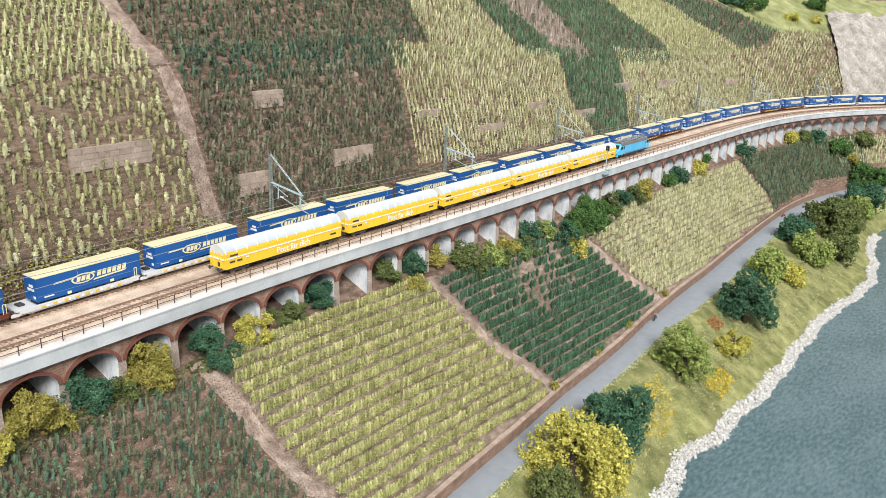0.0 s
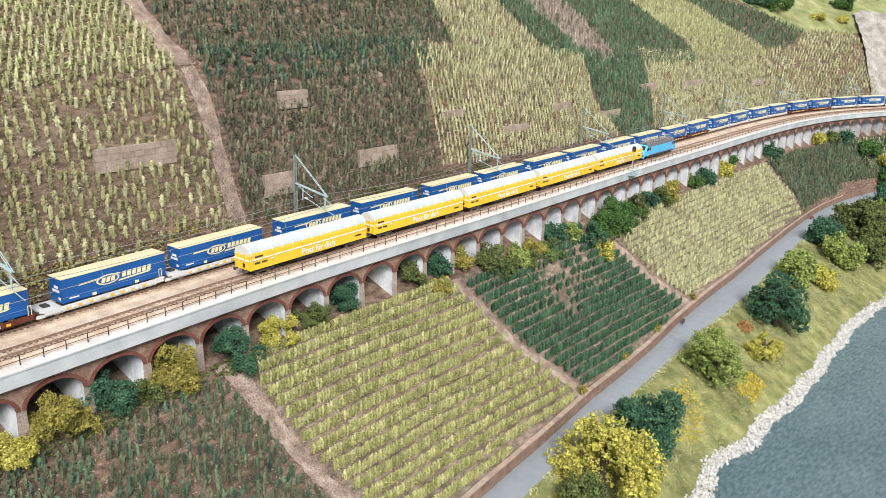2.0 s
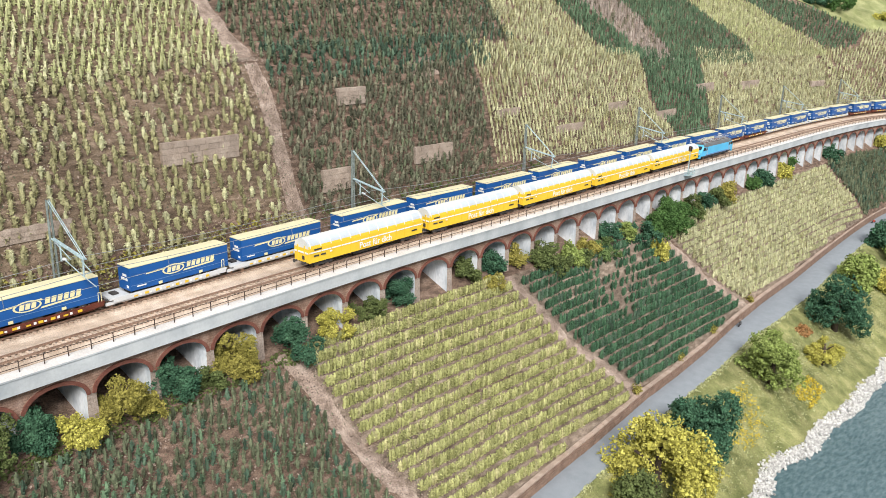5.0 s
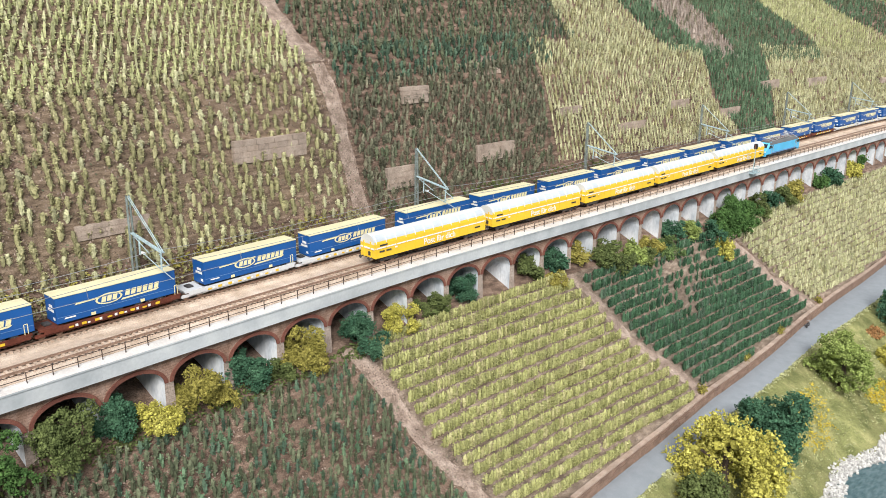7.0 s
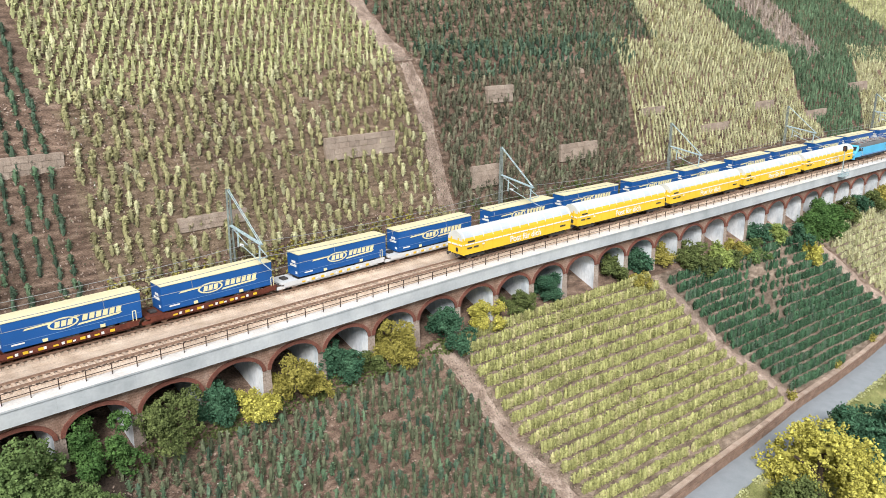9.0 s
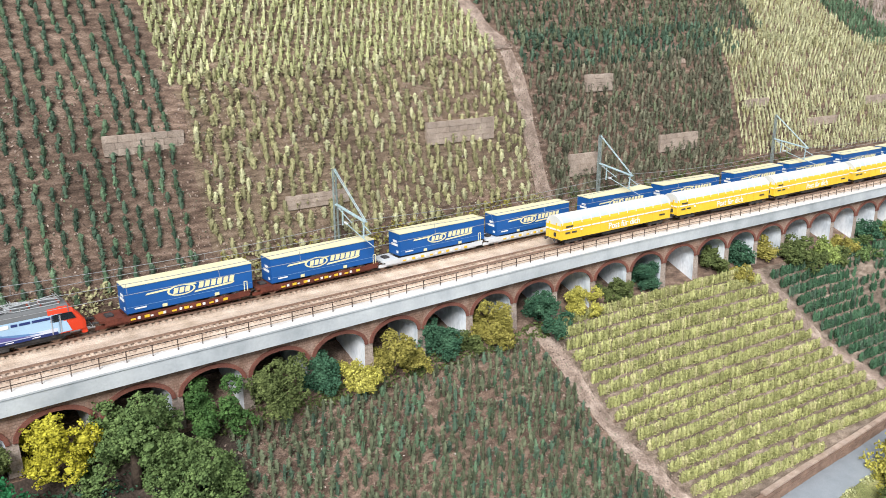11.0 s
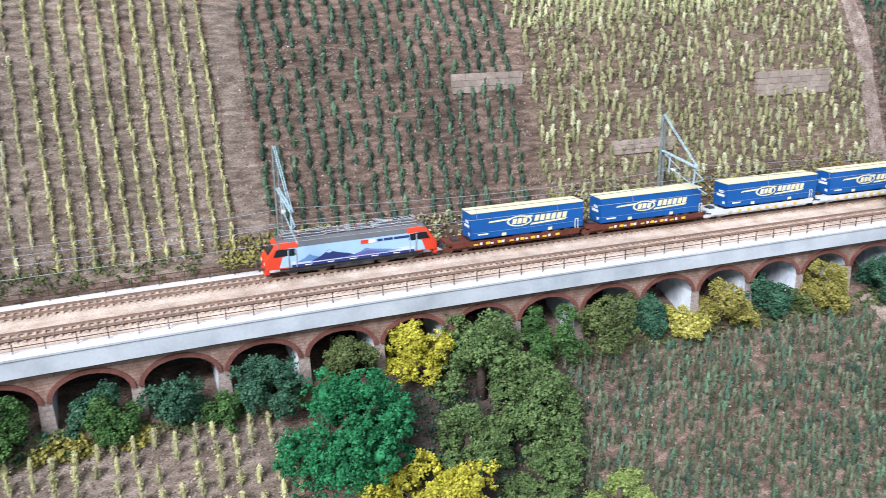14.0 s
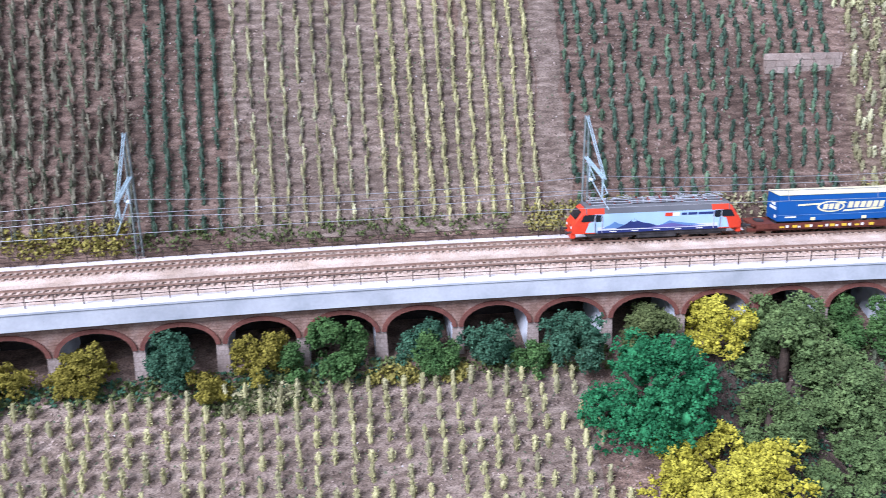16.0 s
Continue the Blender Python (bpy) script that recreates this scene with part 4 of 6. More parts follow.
for s, d, r, h, m, text in [
    (-77, 1.0, 2.6, 3.4, GOLD, "yellow-green bush under an arch"), (-70, 0.4, 3.2, 4.2, GOLD, "yellow bush under an arch"), (-62.8, 0.6, 3.2, 5.0, DARK, "dark green bush under an arch"),
    (-60, 2.6, 2.6, 2.6, GOLD, "low yellow bush before a pier"), (-54.4, 0.6, 3.2, 4.2, GOLD, "yellow bush under an arch"), (-51.5, 1.4, 1.6, 3.4, GREEN, "small green bush beside a pier"),
    (-47.7, 1.3, 3.1, 6.0, GREEN, "green bush filling an arch"), (-40.2, 0.6, 2.4, 4.4, DARK, "dark green bush under an arch"), (-38.6, 1.8, 2.2, 4.6, GREEN, "green bush under an arch"),
    (-33.5, 1.2, 2.6, 4.4, DARK, "dark green bush under an arch"), (-30, 2.4, 2.2, 3.4, GREEN, "green bush beside a pier"), (-25.6, 2.2, 3.8, 6.4, DARK, "bluish green bush before the arches"),
    (-17.5, 1.2, 3.0, 5.6, OLIV, "olive green bush under an arch"), (-11.4, 1.2, 3.7, 6.6, YELL, "bright yellow bush before the arches"),
    (-3.4, 2.4, 2.6, 4.5, OLIV, "olive bush before a pier"), (3.4, 1.0, 4.0, 5.8, GREEN, "green bush under an arch"), (10.2, 1.0, 4.1, 6.0, OLIV, "olive bush under an arch"),
    (15.8, -0.2, 2.8, 4.6, DARK, "dark green bush under an arch"), (19.2, 1.4, 2.7, 4.0, MUST, "mustard bush before a pier"), (25.0, 0.8, 3.8, 5.4, BUSH, "olive-yellow bush under an arch"),
    (31.6, 0.0, 3.3, 5.0, DARK, "dark green bush under an arch"), (35.5, 1.0, 2.0, 2.6, OLIV, "low olive bush before a pier"), (39.4, 0.6, 3.5, 5.2, BUSH, "yellow-green bush under an arch"),
    (48.2, 1.0, 4.2, 5.2, DARK, "dark green bush before an arch"), (56.2, 0.2, 3.2, 4.0, MUST, "yellow bush under an arch"), (62.6, -0.2, 2.9, 4.0, OLIV, "olive bush under an arch"),
    (69.6, -0.8, 2.7, 4.4, DARK, "dark green bush under an arch"), (84.8, -0.6, 2.4, 4.4, OLIV, "olive bush under an arch"), (91.6, -0.4, 2.5, 4.6, DARK, "dark green bush under an arch"),
    (97.4, -0.4, 2.3, 4.2, BUSH, "yellow bush under an arch"), (89.5, 1.6, 2.6, 1.6, BUSH, "low yellow bush before a pier"), (103.0, 1.4, 3.0, 5.2, OLIV, "olive bush before the arches"),
    (106.5, 3.0, 3.0, 4.0, OLIV, "olive bush below the arches"), (110.6, 2.6, 2.8, 4.4, LIME, "lime green bush before the arches"), (114.5, 3.2, 2.6, 3.0, OLIV, "low olive bush below the arches"),
    (118, 1.6, 2.5, 2.4, BUSH, "low yellow bush before a pier"), (126.5, 1.0, 3.0, 4.0, DARK, "dark bush under an arch"), (131.4, 1.6, 3.0, 4.2, LIME, "lime green bush before an arch"),
    (137.5, 3.0, 4.2, 5.0, DARK, "dark green bush below the arches"), (144, 3.0, 4.4, 6.0, GREEN, "green bush below the arches"), (150.5, 2.6, 4.6, 7.0, GREEN, "tall green bush below the arches"),
    (138.8, 6.2, 2.3, 4.4, MUST, "yellow bush beside the dark vineyard"), (176, 1.2, 3.4, 4.6, OLIV, "olive bush before the arches"), (183, 1.0, 3.0, 4.0, BUSH, "yellowish bush before the arches"),
    (205, 0.4, 3.6, 5.0, DARK, "dark bush before the arches"), (199, 0.6, 2.8, 4.0, GREEN, "green bush under an arch"), (229, 0.2, 2.6, 4.6, GREEN, "green bush under an arch"),
    (221.5, 0.8, 2.8, 4.0, MUST, "mustard bush under an arch"),
    (157, 2.2, 3.8, 5.4, GREEN, "green bush below the arches"), (163.5, 1.8, 3.6, 5.0, OLIV, "olive bush before the arches"), (169.5, 1.4, 3.0, 4.4, DARK, "dark bush under an arch"),
    (122, 3.2, 3.2, 3.8, FRESH, "fresh green bush below the arches"),
    (313, 0.6, 3.4, 4.6, OLIV, "olive bush before the arches"), (322, 1.0, 3.6, 4.8, DARK, "dark bush before the arches"),
    (262, 0.6, 4.0, 5.0, DARK, "dark bush before the arches"), (303, 0.6, 3.0, 5.0, MUST, "yellow bush under an arch"), (333, 5.0, 6.0, 6.0, GREEN, "green bush beyond the vineyard"),
    (338, 8.0, 4.0, 4.0, BUSH, "yellow bush beyond the vineyard"), (352, 3.0, 5.0, 5.0, OLIV, "olive bush near the far arches"), (375, 2.0, 5.0, 6.0, BUSH, "yellow bush near the far arches"),
]:
    tree(s, d, r, h, m, text, "bush", 0.9, trunk=False, low=0.02)


def ground_cover(label, s0, s1, d0, d1, n, material, height, size=0.22, lift=0.0, spread=None):
    """Low plants scattered on the ground."""
    g = np.random.default_rng(int(abs(s0 * 7 + d0 * 3) * 10))
    out = []
    for i in range(n):
        s, d = g.uniform(s0, s1), g.uniform(d0, d1)
        if spread and g.random() > spread(s, d):
            continue
        z = ground_z(s, d) if d < -12.8 or d > 0 else 24.2
        c = leaf_cloud(7, np.array([0.45, 0.45, height * g.uniform(0.3, 0.6)]), size, int(g.integers(1 << 30)))
        out.append(c * S + np.array(P(s, d, z + lift)))
    v = np.concatenate(out).reshape(-1, 3)
    ob = mesh_part("ground_cover", v.tolist(), np.arange(len(v)).reshape(-1, 4).tolist(), material)
    return tagged(ob, label, "plants", kind="stuff")


wave = lambda s, d: 0.5 + 0.8 * noise.noise((s * 0.16, 0, 2))
anti = lambda s, d: 0.5 - 0.8 * noise.noise((s * 0.16, 0, 2))
ground_cover("yellow-green low plants behind the back railing", 10, 62, -14.2, -12.9, 900, M_BUSH_YELLOW, 1.2, spread=wave)
ground_cover("olive low plants behind the back railing", 10, 62, -14.2, -12.9, 900, M_VINE_OLIVE, 1.2, spread=anti)
ground_cover("pale green low plants behind the back railing", -27, -15, -14.2, -12.9, 300, M_VINE_OLIVE, 0.8)
ground_cover("yellow low plants behind the back railing", -27, -15, -14.2, -12.9, 260, M_BUSH_YELLOW, 0.9)
ground_cover("pale olive low plants behind the back railing", -15, 10, -14.2, -12.9, 420, M_VINE_OLIVE, 0.8, spread=wave)
ground_cover("pale yellow low plants behind the back railing", -80, -68, -14.4, -12.9, 280, M_BUSH_YELLOW, 0.8)
ground_cover("scattered low plants behind the back railing", -68, -29, -14.0, -12.9, 260, M_TREE_OLIVE, 0.8)
ground_cover("scattered low plants behind the back railing", 62, 125, -14.0, -12.9, 420, M_TREE_OLIVE, 1.0)
ground_cover("olive-yellow low plants before the arches", -58, -51.5, 2.2, 4.4, 230, M_VINE_OLIVE, 0.5)
ground_cover("green low plants before the arches", -60, -49.5, 1.6, 4.4, 260, M_TREE_OLIVE, 0.55)
ground_cover("dark undergrowth at the foot of the arches", -88, -42, 0.3, 2.6, 330, M_TREE_DARK, 0.6)
ground_cover("olive undergrowth at the foot of the arches", -88, -20, 0.5, 2.8, 640, M_TREE_OLIVE, 0.6)
ground_cover("olive undergrowth at the foot of the arches", 2, 48, 0.4, 2.4, 420, M_TREE_OLIVE, 0.6)
# added dark clumps that deepen the shade in the gap between the trees
ground_cover("dark leaf clumps added for the shade between the trees", -15, 1, 2.5, 16, 460, M_TREE_DARK, 0.6, 0.2, lift=0.1)
ground_cover("pale yellow low plants before a pier", -45, -40.5, 1.8, 3.2, 90, M_BUSH_YELLOW, 1.0)
ground_cover("pale yellow low plants before a pier", -38, -35.5, 2.0, 3.2, 60, M_BUSH_YELLOW, 1.0)
ground_cover("yellow flowers on the bank", 110, 127, 31, 38.5, 420, M_STRAW, 0.5, 0.16, spread=lambda s, d: math.exp(-((s - 118 + (d - 34)) / 6) ** 2))
ground_cover("yellow flowers on the bank", 137, 146, 37, 40.5, 200, M_STRAW, 0.6, 0.18)
ground_cover("rust-coloured tuft on the bank", 158, 163, 29.5, 32, 110, mat("rust_tuft", [(0.30, 0.15, 0.06), (0.42, 0.24, 0.10)], 90, 0.95, 0.3, island=0.3), 0.6)
ground_cover("grass tufts on the river bank", 84, 250, 29.5, 41, 2600, M_VINE_LIGHT, 0.25, 0.14)
for s in range(64, 250, 6):
    d = wall_d(s + 3) + road_w(s + 3)
    ground_cover("ragged grass along the edge of the lane", s, s + 6, d - 0.4, d + 0.8, 34, M_VINE_LIGHT, 0.14, 0.18, lift=0.05)
for s in (101.5, 118.8, 135.5, 158.2):
    ground_cover("yellow plant on top of the lane wall", s - 0.9, s + 0.9, wall_d(s) - 1.2, wall_d(s) - 0.2, 26, M_BUSH_YELLOW, 1.4)


def litter(label, n, material, size, regions):
    """Fallen leaves and chips on the bare earth."""
    g = np.random.default_rng(5 + n)
    out = []
    for s0, s1, d0, d1 in regions:
        for i in range(n):
            s, d = g.uniform(s0, s1), g.uniform(min(d0, d1), max(d0, d1))
            e = P(s + 0.1, d, ground_z(s + 0.1, d)) - P(s, d, ground_z(s, d))
            f = P(s, d + 0.1, ground_z(s, d + 0.1)) - P(s, d, ground_z(s, d))
            up = e.cross(f).normalized()
            a = (e * g.normal() + f * g.normal() + up * 0.4 * e.length * g.normal()).normalized()
            b = a.cross(up)
            k = S * size * g.uniform(0.4, 1.2)
            c = P(s, d, ground_z(s, d) + 0.17)
            out += [(c - a * k)[:], (c + b * k * 0.6)[:], (c + a * k)[:], (c - b * k * 0.6)[:]]
    ob = mesh_part("leaf_litter", out, np.arange(len(out)).reshape(-1, 4).tolist(), material)
    return tagged(ob, label, "litter", kind="stuff")


NEAR = [(-80, -20, 3, 18), (-5, 60, 3, 22), (-70, 10, -13.6, -24), (10, 70, -13.6, -24)]
litter("pale chips and dry leaves on the earth", 3600, M_PATH, 0.17, NEAR)
litter("green leaf crumbs on the earth", 900, M_VINE_BROWN, 0.17, NEAR)
litter("whitish chips on the earth", 70, M_COPING, 0.11, NEAR)
litter("brown crumbs of earth on the slopes", 3000, M_SOIL_DARK, 0.15, NEAR)
litter("reddish crumbs on the paths", 500, M_PATH, 0.2, [(44, 52, 1, 24), (56, 63, -13.5, -24), (91, 102, 1.5, 20)])


# ---- terrace walls in the vineyards ----
_stone_bm = bmesh.new()
box(_stone_bm, -0.5, 0.5, -0.5, 0.5, -0.5, 0.5, 0.035, k=1)
for _v in _stone_bm.verts:
    _v.co += 0.03 * Vector((noise.noise(_v.co * 3), noise.noise(_v.co * 3 + Vector((5, 0, 0))), noise.noise(_v.co * 3 + Vector((0, 5, 0)))))
STONE_MESH = bpy.data.meshes.new("stone")
_stone_bm.to_mesh(STONE_MESH)
_stone_bm.free()
STONE_MESH.materials.append(M_STONE)


def terrace_wall(s0, s1, d, z0, height, label):
    """A short dry-stone wall that holds up a step in the slope; stones are pieces of their own."""
    wall = empty("terrace_wall", sit((s0 + s1) / 2, d - 0.35, z0), label, "stone wall", "terrace walls")
    L = s1 - s0
    bm = bmesh.new()
    box(bm, -L / 2 + 0.1, L / 2 - 0.1, 0.25, 3.4, -0.6, height - 0.12)
    part("backfill", bm, M_SOIL_PALE, wall)
    courses = 4 if height > 2.4 else 3
    ch = height / courses
    n = max(3, int(round(L / 1.7)))
    for c in range(courses):
        x = -L / 2 - (0.4 if c % 2 else 0)
        while x < L / 2 - 0.2:
            w = L / n * rng.uniform(0.75, 1.25)
            a, b = max(x, -L / 2), min(x + w, L / 2)
            if b - a > 0.25:
                o = new("stone", STONE_MESH)
                o.parent = wall
                o.matrix_basis = Matrix.Translation((S * (a + b) / 2, S * rng.uniform(-0.03, 0.03), S * (c + 0.5) * ch)) @ Matrix.Diagonal((S * (b - a - 0.015), S * 0.7, S * (ch - 0.015), 1))
            x += w
    return wall


for s0, s1, d, z0, h, text in [
    (42.5, 54.4, -16.9, 38.0, 3.1, "long pale stone terrace wall among olive vines"), (73.2, 79.0, -18.2, 43.4, 2.7, "pale stone terrace wall among dull green vines"),
    (87.2, 96.7, -14.9, 32.8, 2.9, "long pale stone terrace wall in the dull green vineyard"), (67.0, 72.8, -14.5, 31.0, 3.4, "tall pale stone terrace wall beside the earth path"),
    (111.3, 118.3, -16.4, 38.7, 1.4, "low stone terrace wall among olive vines"), (130.3, 140.4, -15.3, 33.8, 1.6, "low stone terrace wall in the olive vineyard"),
    (152.6, 160.5, -16.5, 36.6, 1.8, "small stone terrace wall in the olive vineyard"), (174.3, 184.4, -15.5, 32.6, 2.3, "stone terrace wall at the edge of dark vines"),
    (201.2, 211.6, -18.3, 37.6, 2.3, "stone terrace wall between dark and olive vines"), (231.7, 244.5, -18.5, 36.6, 2.4, "stone terrace wall in the far vineyard"),
    (20.4, 29.4, -15.6, 32.3, 1.7, "low stone terrace wall behind a catenary mast"), (0.8, 9.7, -18.9, 40.6, 2.2, "stone terrace wall at the edge of dark green vines"),
    (283, 293, -17.5, 34.8, 1.8, "small stone terrace wall in the far vineyard"),
]:
    terrace_wall(s0, s1, d, z0, h, text)
terrace_wall(56.5, 60.5, -22.4, 49.9, 1.0, "low stone step across the earth path")

# ---- retaining wall blocks along the lane ----
_wall = bpy.data.objects["retaining_wall"]
BLOCK_MESH = STONE_MESH.copy()
BLOCK_MESH.materials.clear()
BLOCK_MESH.materials.append(M_WALLSTONE)
COPE_MESH = STONE_MESH.copy()
COPE_MESH.materials.clear()
COPE_MESH.materials.append(mat("wall_coping", [(0.34, 0.25, 0.20), (0.46, 0.36, 0.30)], 70, 0.9, 0.5, 0, 500, random=0.12))
_s = 62.0
while _s < 300:
    _w = rng.uniform(1.5, 2.2)
    m = sit(_s + _w / 2, wall_d(_s + _w / 2) - 0.2, WALL_TOP + 0.33)
    o = new("coping_stone", COPE_MESH)
    o.parent = _wall
    o.matrix_basis = m @ Matrix.Rotation(math.atan2(wall_d(_s) - wall_d(_s + _w), _w), 4, "Z") @ Matrix.Diagonal((S * (_w - 0.06), S * 0.75, S * 0.24, 1))
    for c in range(3):
        if _s < 160:
            o = new("block", BLOCK_MESH)
            o.parent = _wall
            o.matrix_basis = sit(_s + _w / 2 + (0.5 if c % 2 else 0), wall_d(_s + _w / 2) - 0.08 + rng.uniform(-0.03, 0.03), ROAD_Z + 0.62 + c * 0.55) @ Matrix.Rotation(math.atan2(wall_d(_s) - wall_d(_s + _w), _w), 4, "Z") @ Matrix.Diagonal((S * (_w - 0.08), S * 0.4, S * 0.5, 1))
    _s += _w


# ---- stones along the shore ----
def riprap():
    base = np.array([(1, 0, 0), (-1, 0, 0), (0, 1, 0), (0, -1, 0), (0, 0, 1), (0, 0, -1)], float)
    tri = [(0, 2, 4), (2, 1, 4), (1, 3, 4), (3, 0, 4), (2, 0, 5), (1, 2, 5), (3, 1, 5), (0, 3, 5)]
    verts, faces = [], []
    g = np.random.default_rng(3)
    for i in range(12000):
        s = 84 + 226 * g.random() ** 1.2
        d = shore_d(s) + g.uniform(-1.25, 1.15) + g.normal() * 0.2
        z = max(WATER_Z + 0.05, ground_z(s, d)) + g.uniform(-0.05, 0.3)
        k = g.uniform(0.16, 0.38)
        rot = np.array(Euler(g.uniform(0, 6.28, 3)).to_matrix())
        v = (base * g.uniform(0.6, 1.2, (6, 3)) * k) @ rot * S + np.array(P(s, d, z))
        a = len(verts)
        verts += v.tolist()
        faces += [(a + x, a + y, a + w) for x, y, w in tri]
    ob = mesh_part("riprap", verts, faces, M_RIPRAP)
    tagged(ob, "pale grey broken stones along the shore", "stones", kind="stuff")


riprap()

# ---- far hill: cliff, meadow ----
patch("cliff", "pale bare rock face on the far hill", (lin(-14, 358, -44, 372), 430, -13.2, -44), M_ROCK, 0.3, 1.5, 1.6)
patch("meadow", "green meadow on top of the far hill", (lin(-34, 334, -60, 318), 440, -34.0, -60), M_MEADOW, 0.25, 3)
patch("meadow", "green meadow above the high vineyards", (250, 345, -53, -75), M_MEADOW, 0.4, 4)
for s, d, r, h, m, text in [(353, -41, 3.4, 3.0, MUST, "yellow bush on the far meadow"), (370, -50, 7, 6, GREEN, "green bush on the far meadow"), (338, -47, 9, 8, GREEN, "large green bush above the vineyards"), (330, -50, 7, 6, DARK, "dark green bush above the vineyards"),
                            (364, -40, 3.0, 2.6, MUST, "small yellow bush on the far meadow")]:
    tree(s, d, r, h, m, text, "bush", 0.9, trunk=False, low=0.02)


# ---- railings ----
def railing(d, label):
    rail = empty("railing", None, label, "railing", "railings along the deck")
    bm = bmesh.new()
    box(bm, -0.04, 0.04, -0.04, 0.04, -0.05, 1.12)
    post = None
    k = 0
    for s in np.arange(-84, 372, 2.42):
        m = sit(s, d, PAR_TOP + (0.0 if d > -5 else 0.15))
        if post is None:
            post = part("post", bm, M_RAILING, rail)
            post.matrix_basis = m
        else:
            share(post, "post", m, rail)
    for z in (0.55, 1.08):
        zz = PAR_TOP + z + (0.0 if d > -5 else 0.15)
        v, f = sweep([(d - 0.028, zz - 0.028), (d + 0.028, zz - 0.028), (d + 0.028, zz + 0.028), (d - 0.028, zz + 0.028)], -84, 371, 2.42)
        mesh_part("handrail" if z > 1 else "mid_rail", v, f, M_RAILING, rail)


railing(-0.25, "dark brown steel railing along the parapet")
railing(-12.3, "dark brown steel railing along the back of the deck")


# ---- catenary ----
def mast(m):
    top = 13.0
    ob = empty("catenary_mast", m, "blue-grey galvanised lattice mast with a cantilever arm", "catenary mast", "catenary masts")
    for x in (-1, 1):
        bm = bmesh.new()
        lo, hi = 0.32, 0.17
        for y in (-1, 1):
            rod(bm, (x * lo, y * 0.12, 0), (x * hi, y * 0.10, top), 0.085, 4)
        part("leg", bm, M_POST, ob, "weathered grey-green steel leg")
    for y, s0 in ((0.1, 1), (-0.1, -1)):
        pts = [(s0 * (1 if i % 2 else -1) * (0.32 - 0.15 * i / 14), y, top * i / 14) for i in range(15)]
        part("lacing", tube(bmesh.new(), pts, 0.035, 4), M_POST, ob)
    bm = bmesh.new()
    box(bm, -0.55, 0.55, -0.45, 0.45, -0.5, 0.25, 0.05)
    part("footing", bm, M_PIER, ob, "concrete footing")
    # y of the mast points away from the track, so arms reach to -y
    bm = bmesh.new()
    for x in (-0.1, 0.1):
        rod(bm, (x, -0.1, top - 0.1), (x, -6.9, 7.75), 0.05, 5)
    part("tie", bm, M_MAST, ob)
    bm = bmesh.new()
    for x in (-0.13, 0.13):
        rod(bm, (x, -0.1, 8.55), (x, -7.0, 7.62), 0.11, 6)
    for i in range(6):
        y = -0.8 - i
        rod(bm, (-0.13, y, 8.55 - 0.14 * (i + 0.8)), (0.13, y - 0.4, 8.55 - 0.14 * (i + 1.2)), 0.05, 4)
    part("arm", bm, M_MAST, ob)
    bm = bmesh.new()
    rod(bm, (0, -6.6, 7.8), (0, -6.4, 5.5), 0.11, 6)
    part("drop_post", bm, M_MAST, ob)
    bm = bmesh.new()
    rod(bm, (0, -1.7, 8.4), (0, -1.6, 6.2), 0.10, 6)
    part("drop_post", bm, M_MAST, ob)
    bm = bmesh.new()
    rod(bm, (0, -2.0, 6.7), (0, -6.0, 5.6), 0.06, 5)
    rod(bm, (0, -6.0, 5.6), (0, -8.9, 4.95), 0.06, 5)
    part("registration_arm", bm, M_MAST, ob)
    bm = bmesh.new()
    rod(bm, (0, -0.6, 8.2), (0, -3.8, 6.9), 0.06, 5)
    part("cantilever_tube", bm, M_MAST, ob)
    bm = bmesh.new()
    rod(bm, (0, -6.2, 7.3), (0, -8.2, 6.45), 0.06, 5)
    rod(bm, (0, -8.2, 6.45), (0, -6.0, 5.6), 0.06, 5)
    part("cantilever_tube", bm, M_MAST, ob)
    for y, z in ((-0.75, 8.2), (-2.2, 6.6)):
        bm = bmesh.new()
        for i in range(4):
            wheel(bm, 0, y - i * 0.14, z, 0.16, 0.06, 10)
        part("insulator", bm, M_PLASTER, ob, "pale ribbed insulator")
    return ob


first_mast = mast(sit(-66.9, -12.95, 24.35))
MAST_S = [-112, -66.9, -20.8, 25.6, 71.5, 115.9, 160.3, 205, 250, 295, 340, 385]
for s in MAST_S:
    if s != -66.9:
        copy_thing(first_mast, sit(s, -12.95, 24.35))


def wire(name, d, z, sag, label):
    bm = bmesh.new()
    pts = []
    for a, b in zip(MAST_S[:-1], MAST_S[1:]):
        for i in range(8):
            u = i / 8
            zig = 0.25 * (1 if MAST_S.index(a) % 2 else -1) * (1 - 2 * u)
            pts.append(P(a + (b - a) * u, d + zig, z - sag * 4 * u * (1 - u)))
    tube(bm, pts, 0.032 * S, 4, k=1)
    ob = part(name, bm, M_WIRE)
    tagged(ob, label, "wire", "overhead wires")
    return ob


def droppers(messenger, d, z, sag, low_d, low_z):
    """Thin upright hangers between a messenger wire and the contact wire below it."""
    hanger = None
    for a, b in zip(MAST_S[:-1], MAST_S[1:]):
        for u in (0.2, 0.4, 0.6, 0.8):
            top = P(a + (b - a) * u, d, z - sag * 4 * u * (1 - u))
            foot = P(a + (b - a) * u, low_d, low_z)
            way = top - foot
            m = Matrix.Translation(foot) @ way.to_track_quat("Z", "Y").to_matrix().to_4x4() @ Matrix.Diagonal((1, 1, way.length, 1))
            if hanger is None:
                hanger = part("dropper", tube(bmesh.new(), [(0, 0, 0), (0, 0, 1)], 0.026 * S, 4, k=1), M_WIRE, messenger)
                hanger.matrix_basis = m
            else:
                share(hanger, "dropper", m, messenger)


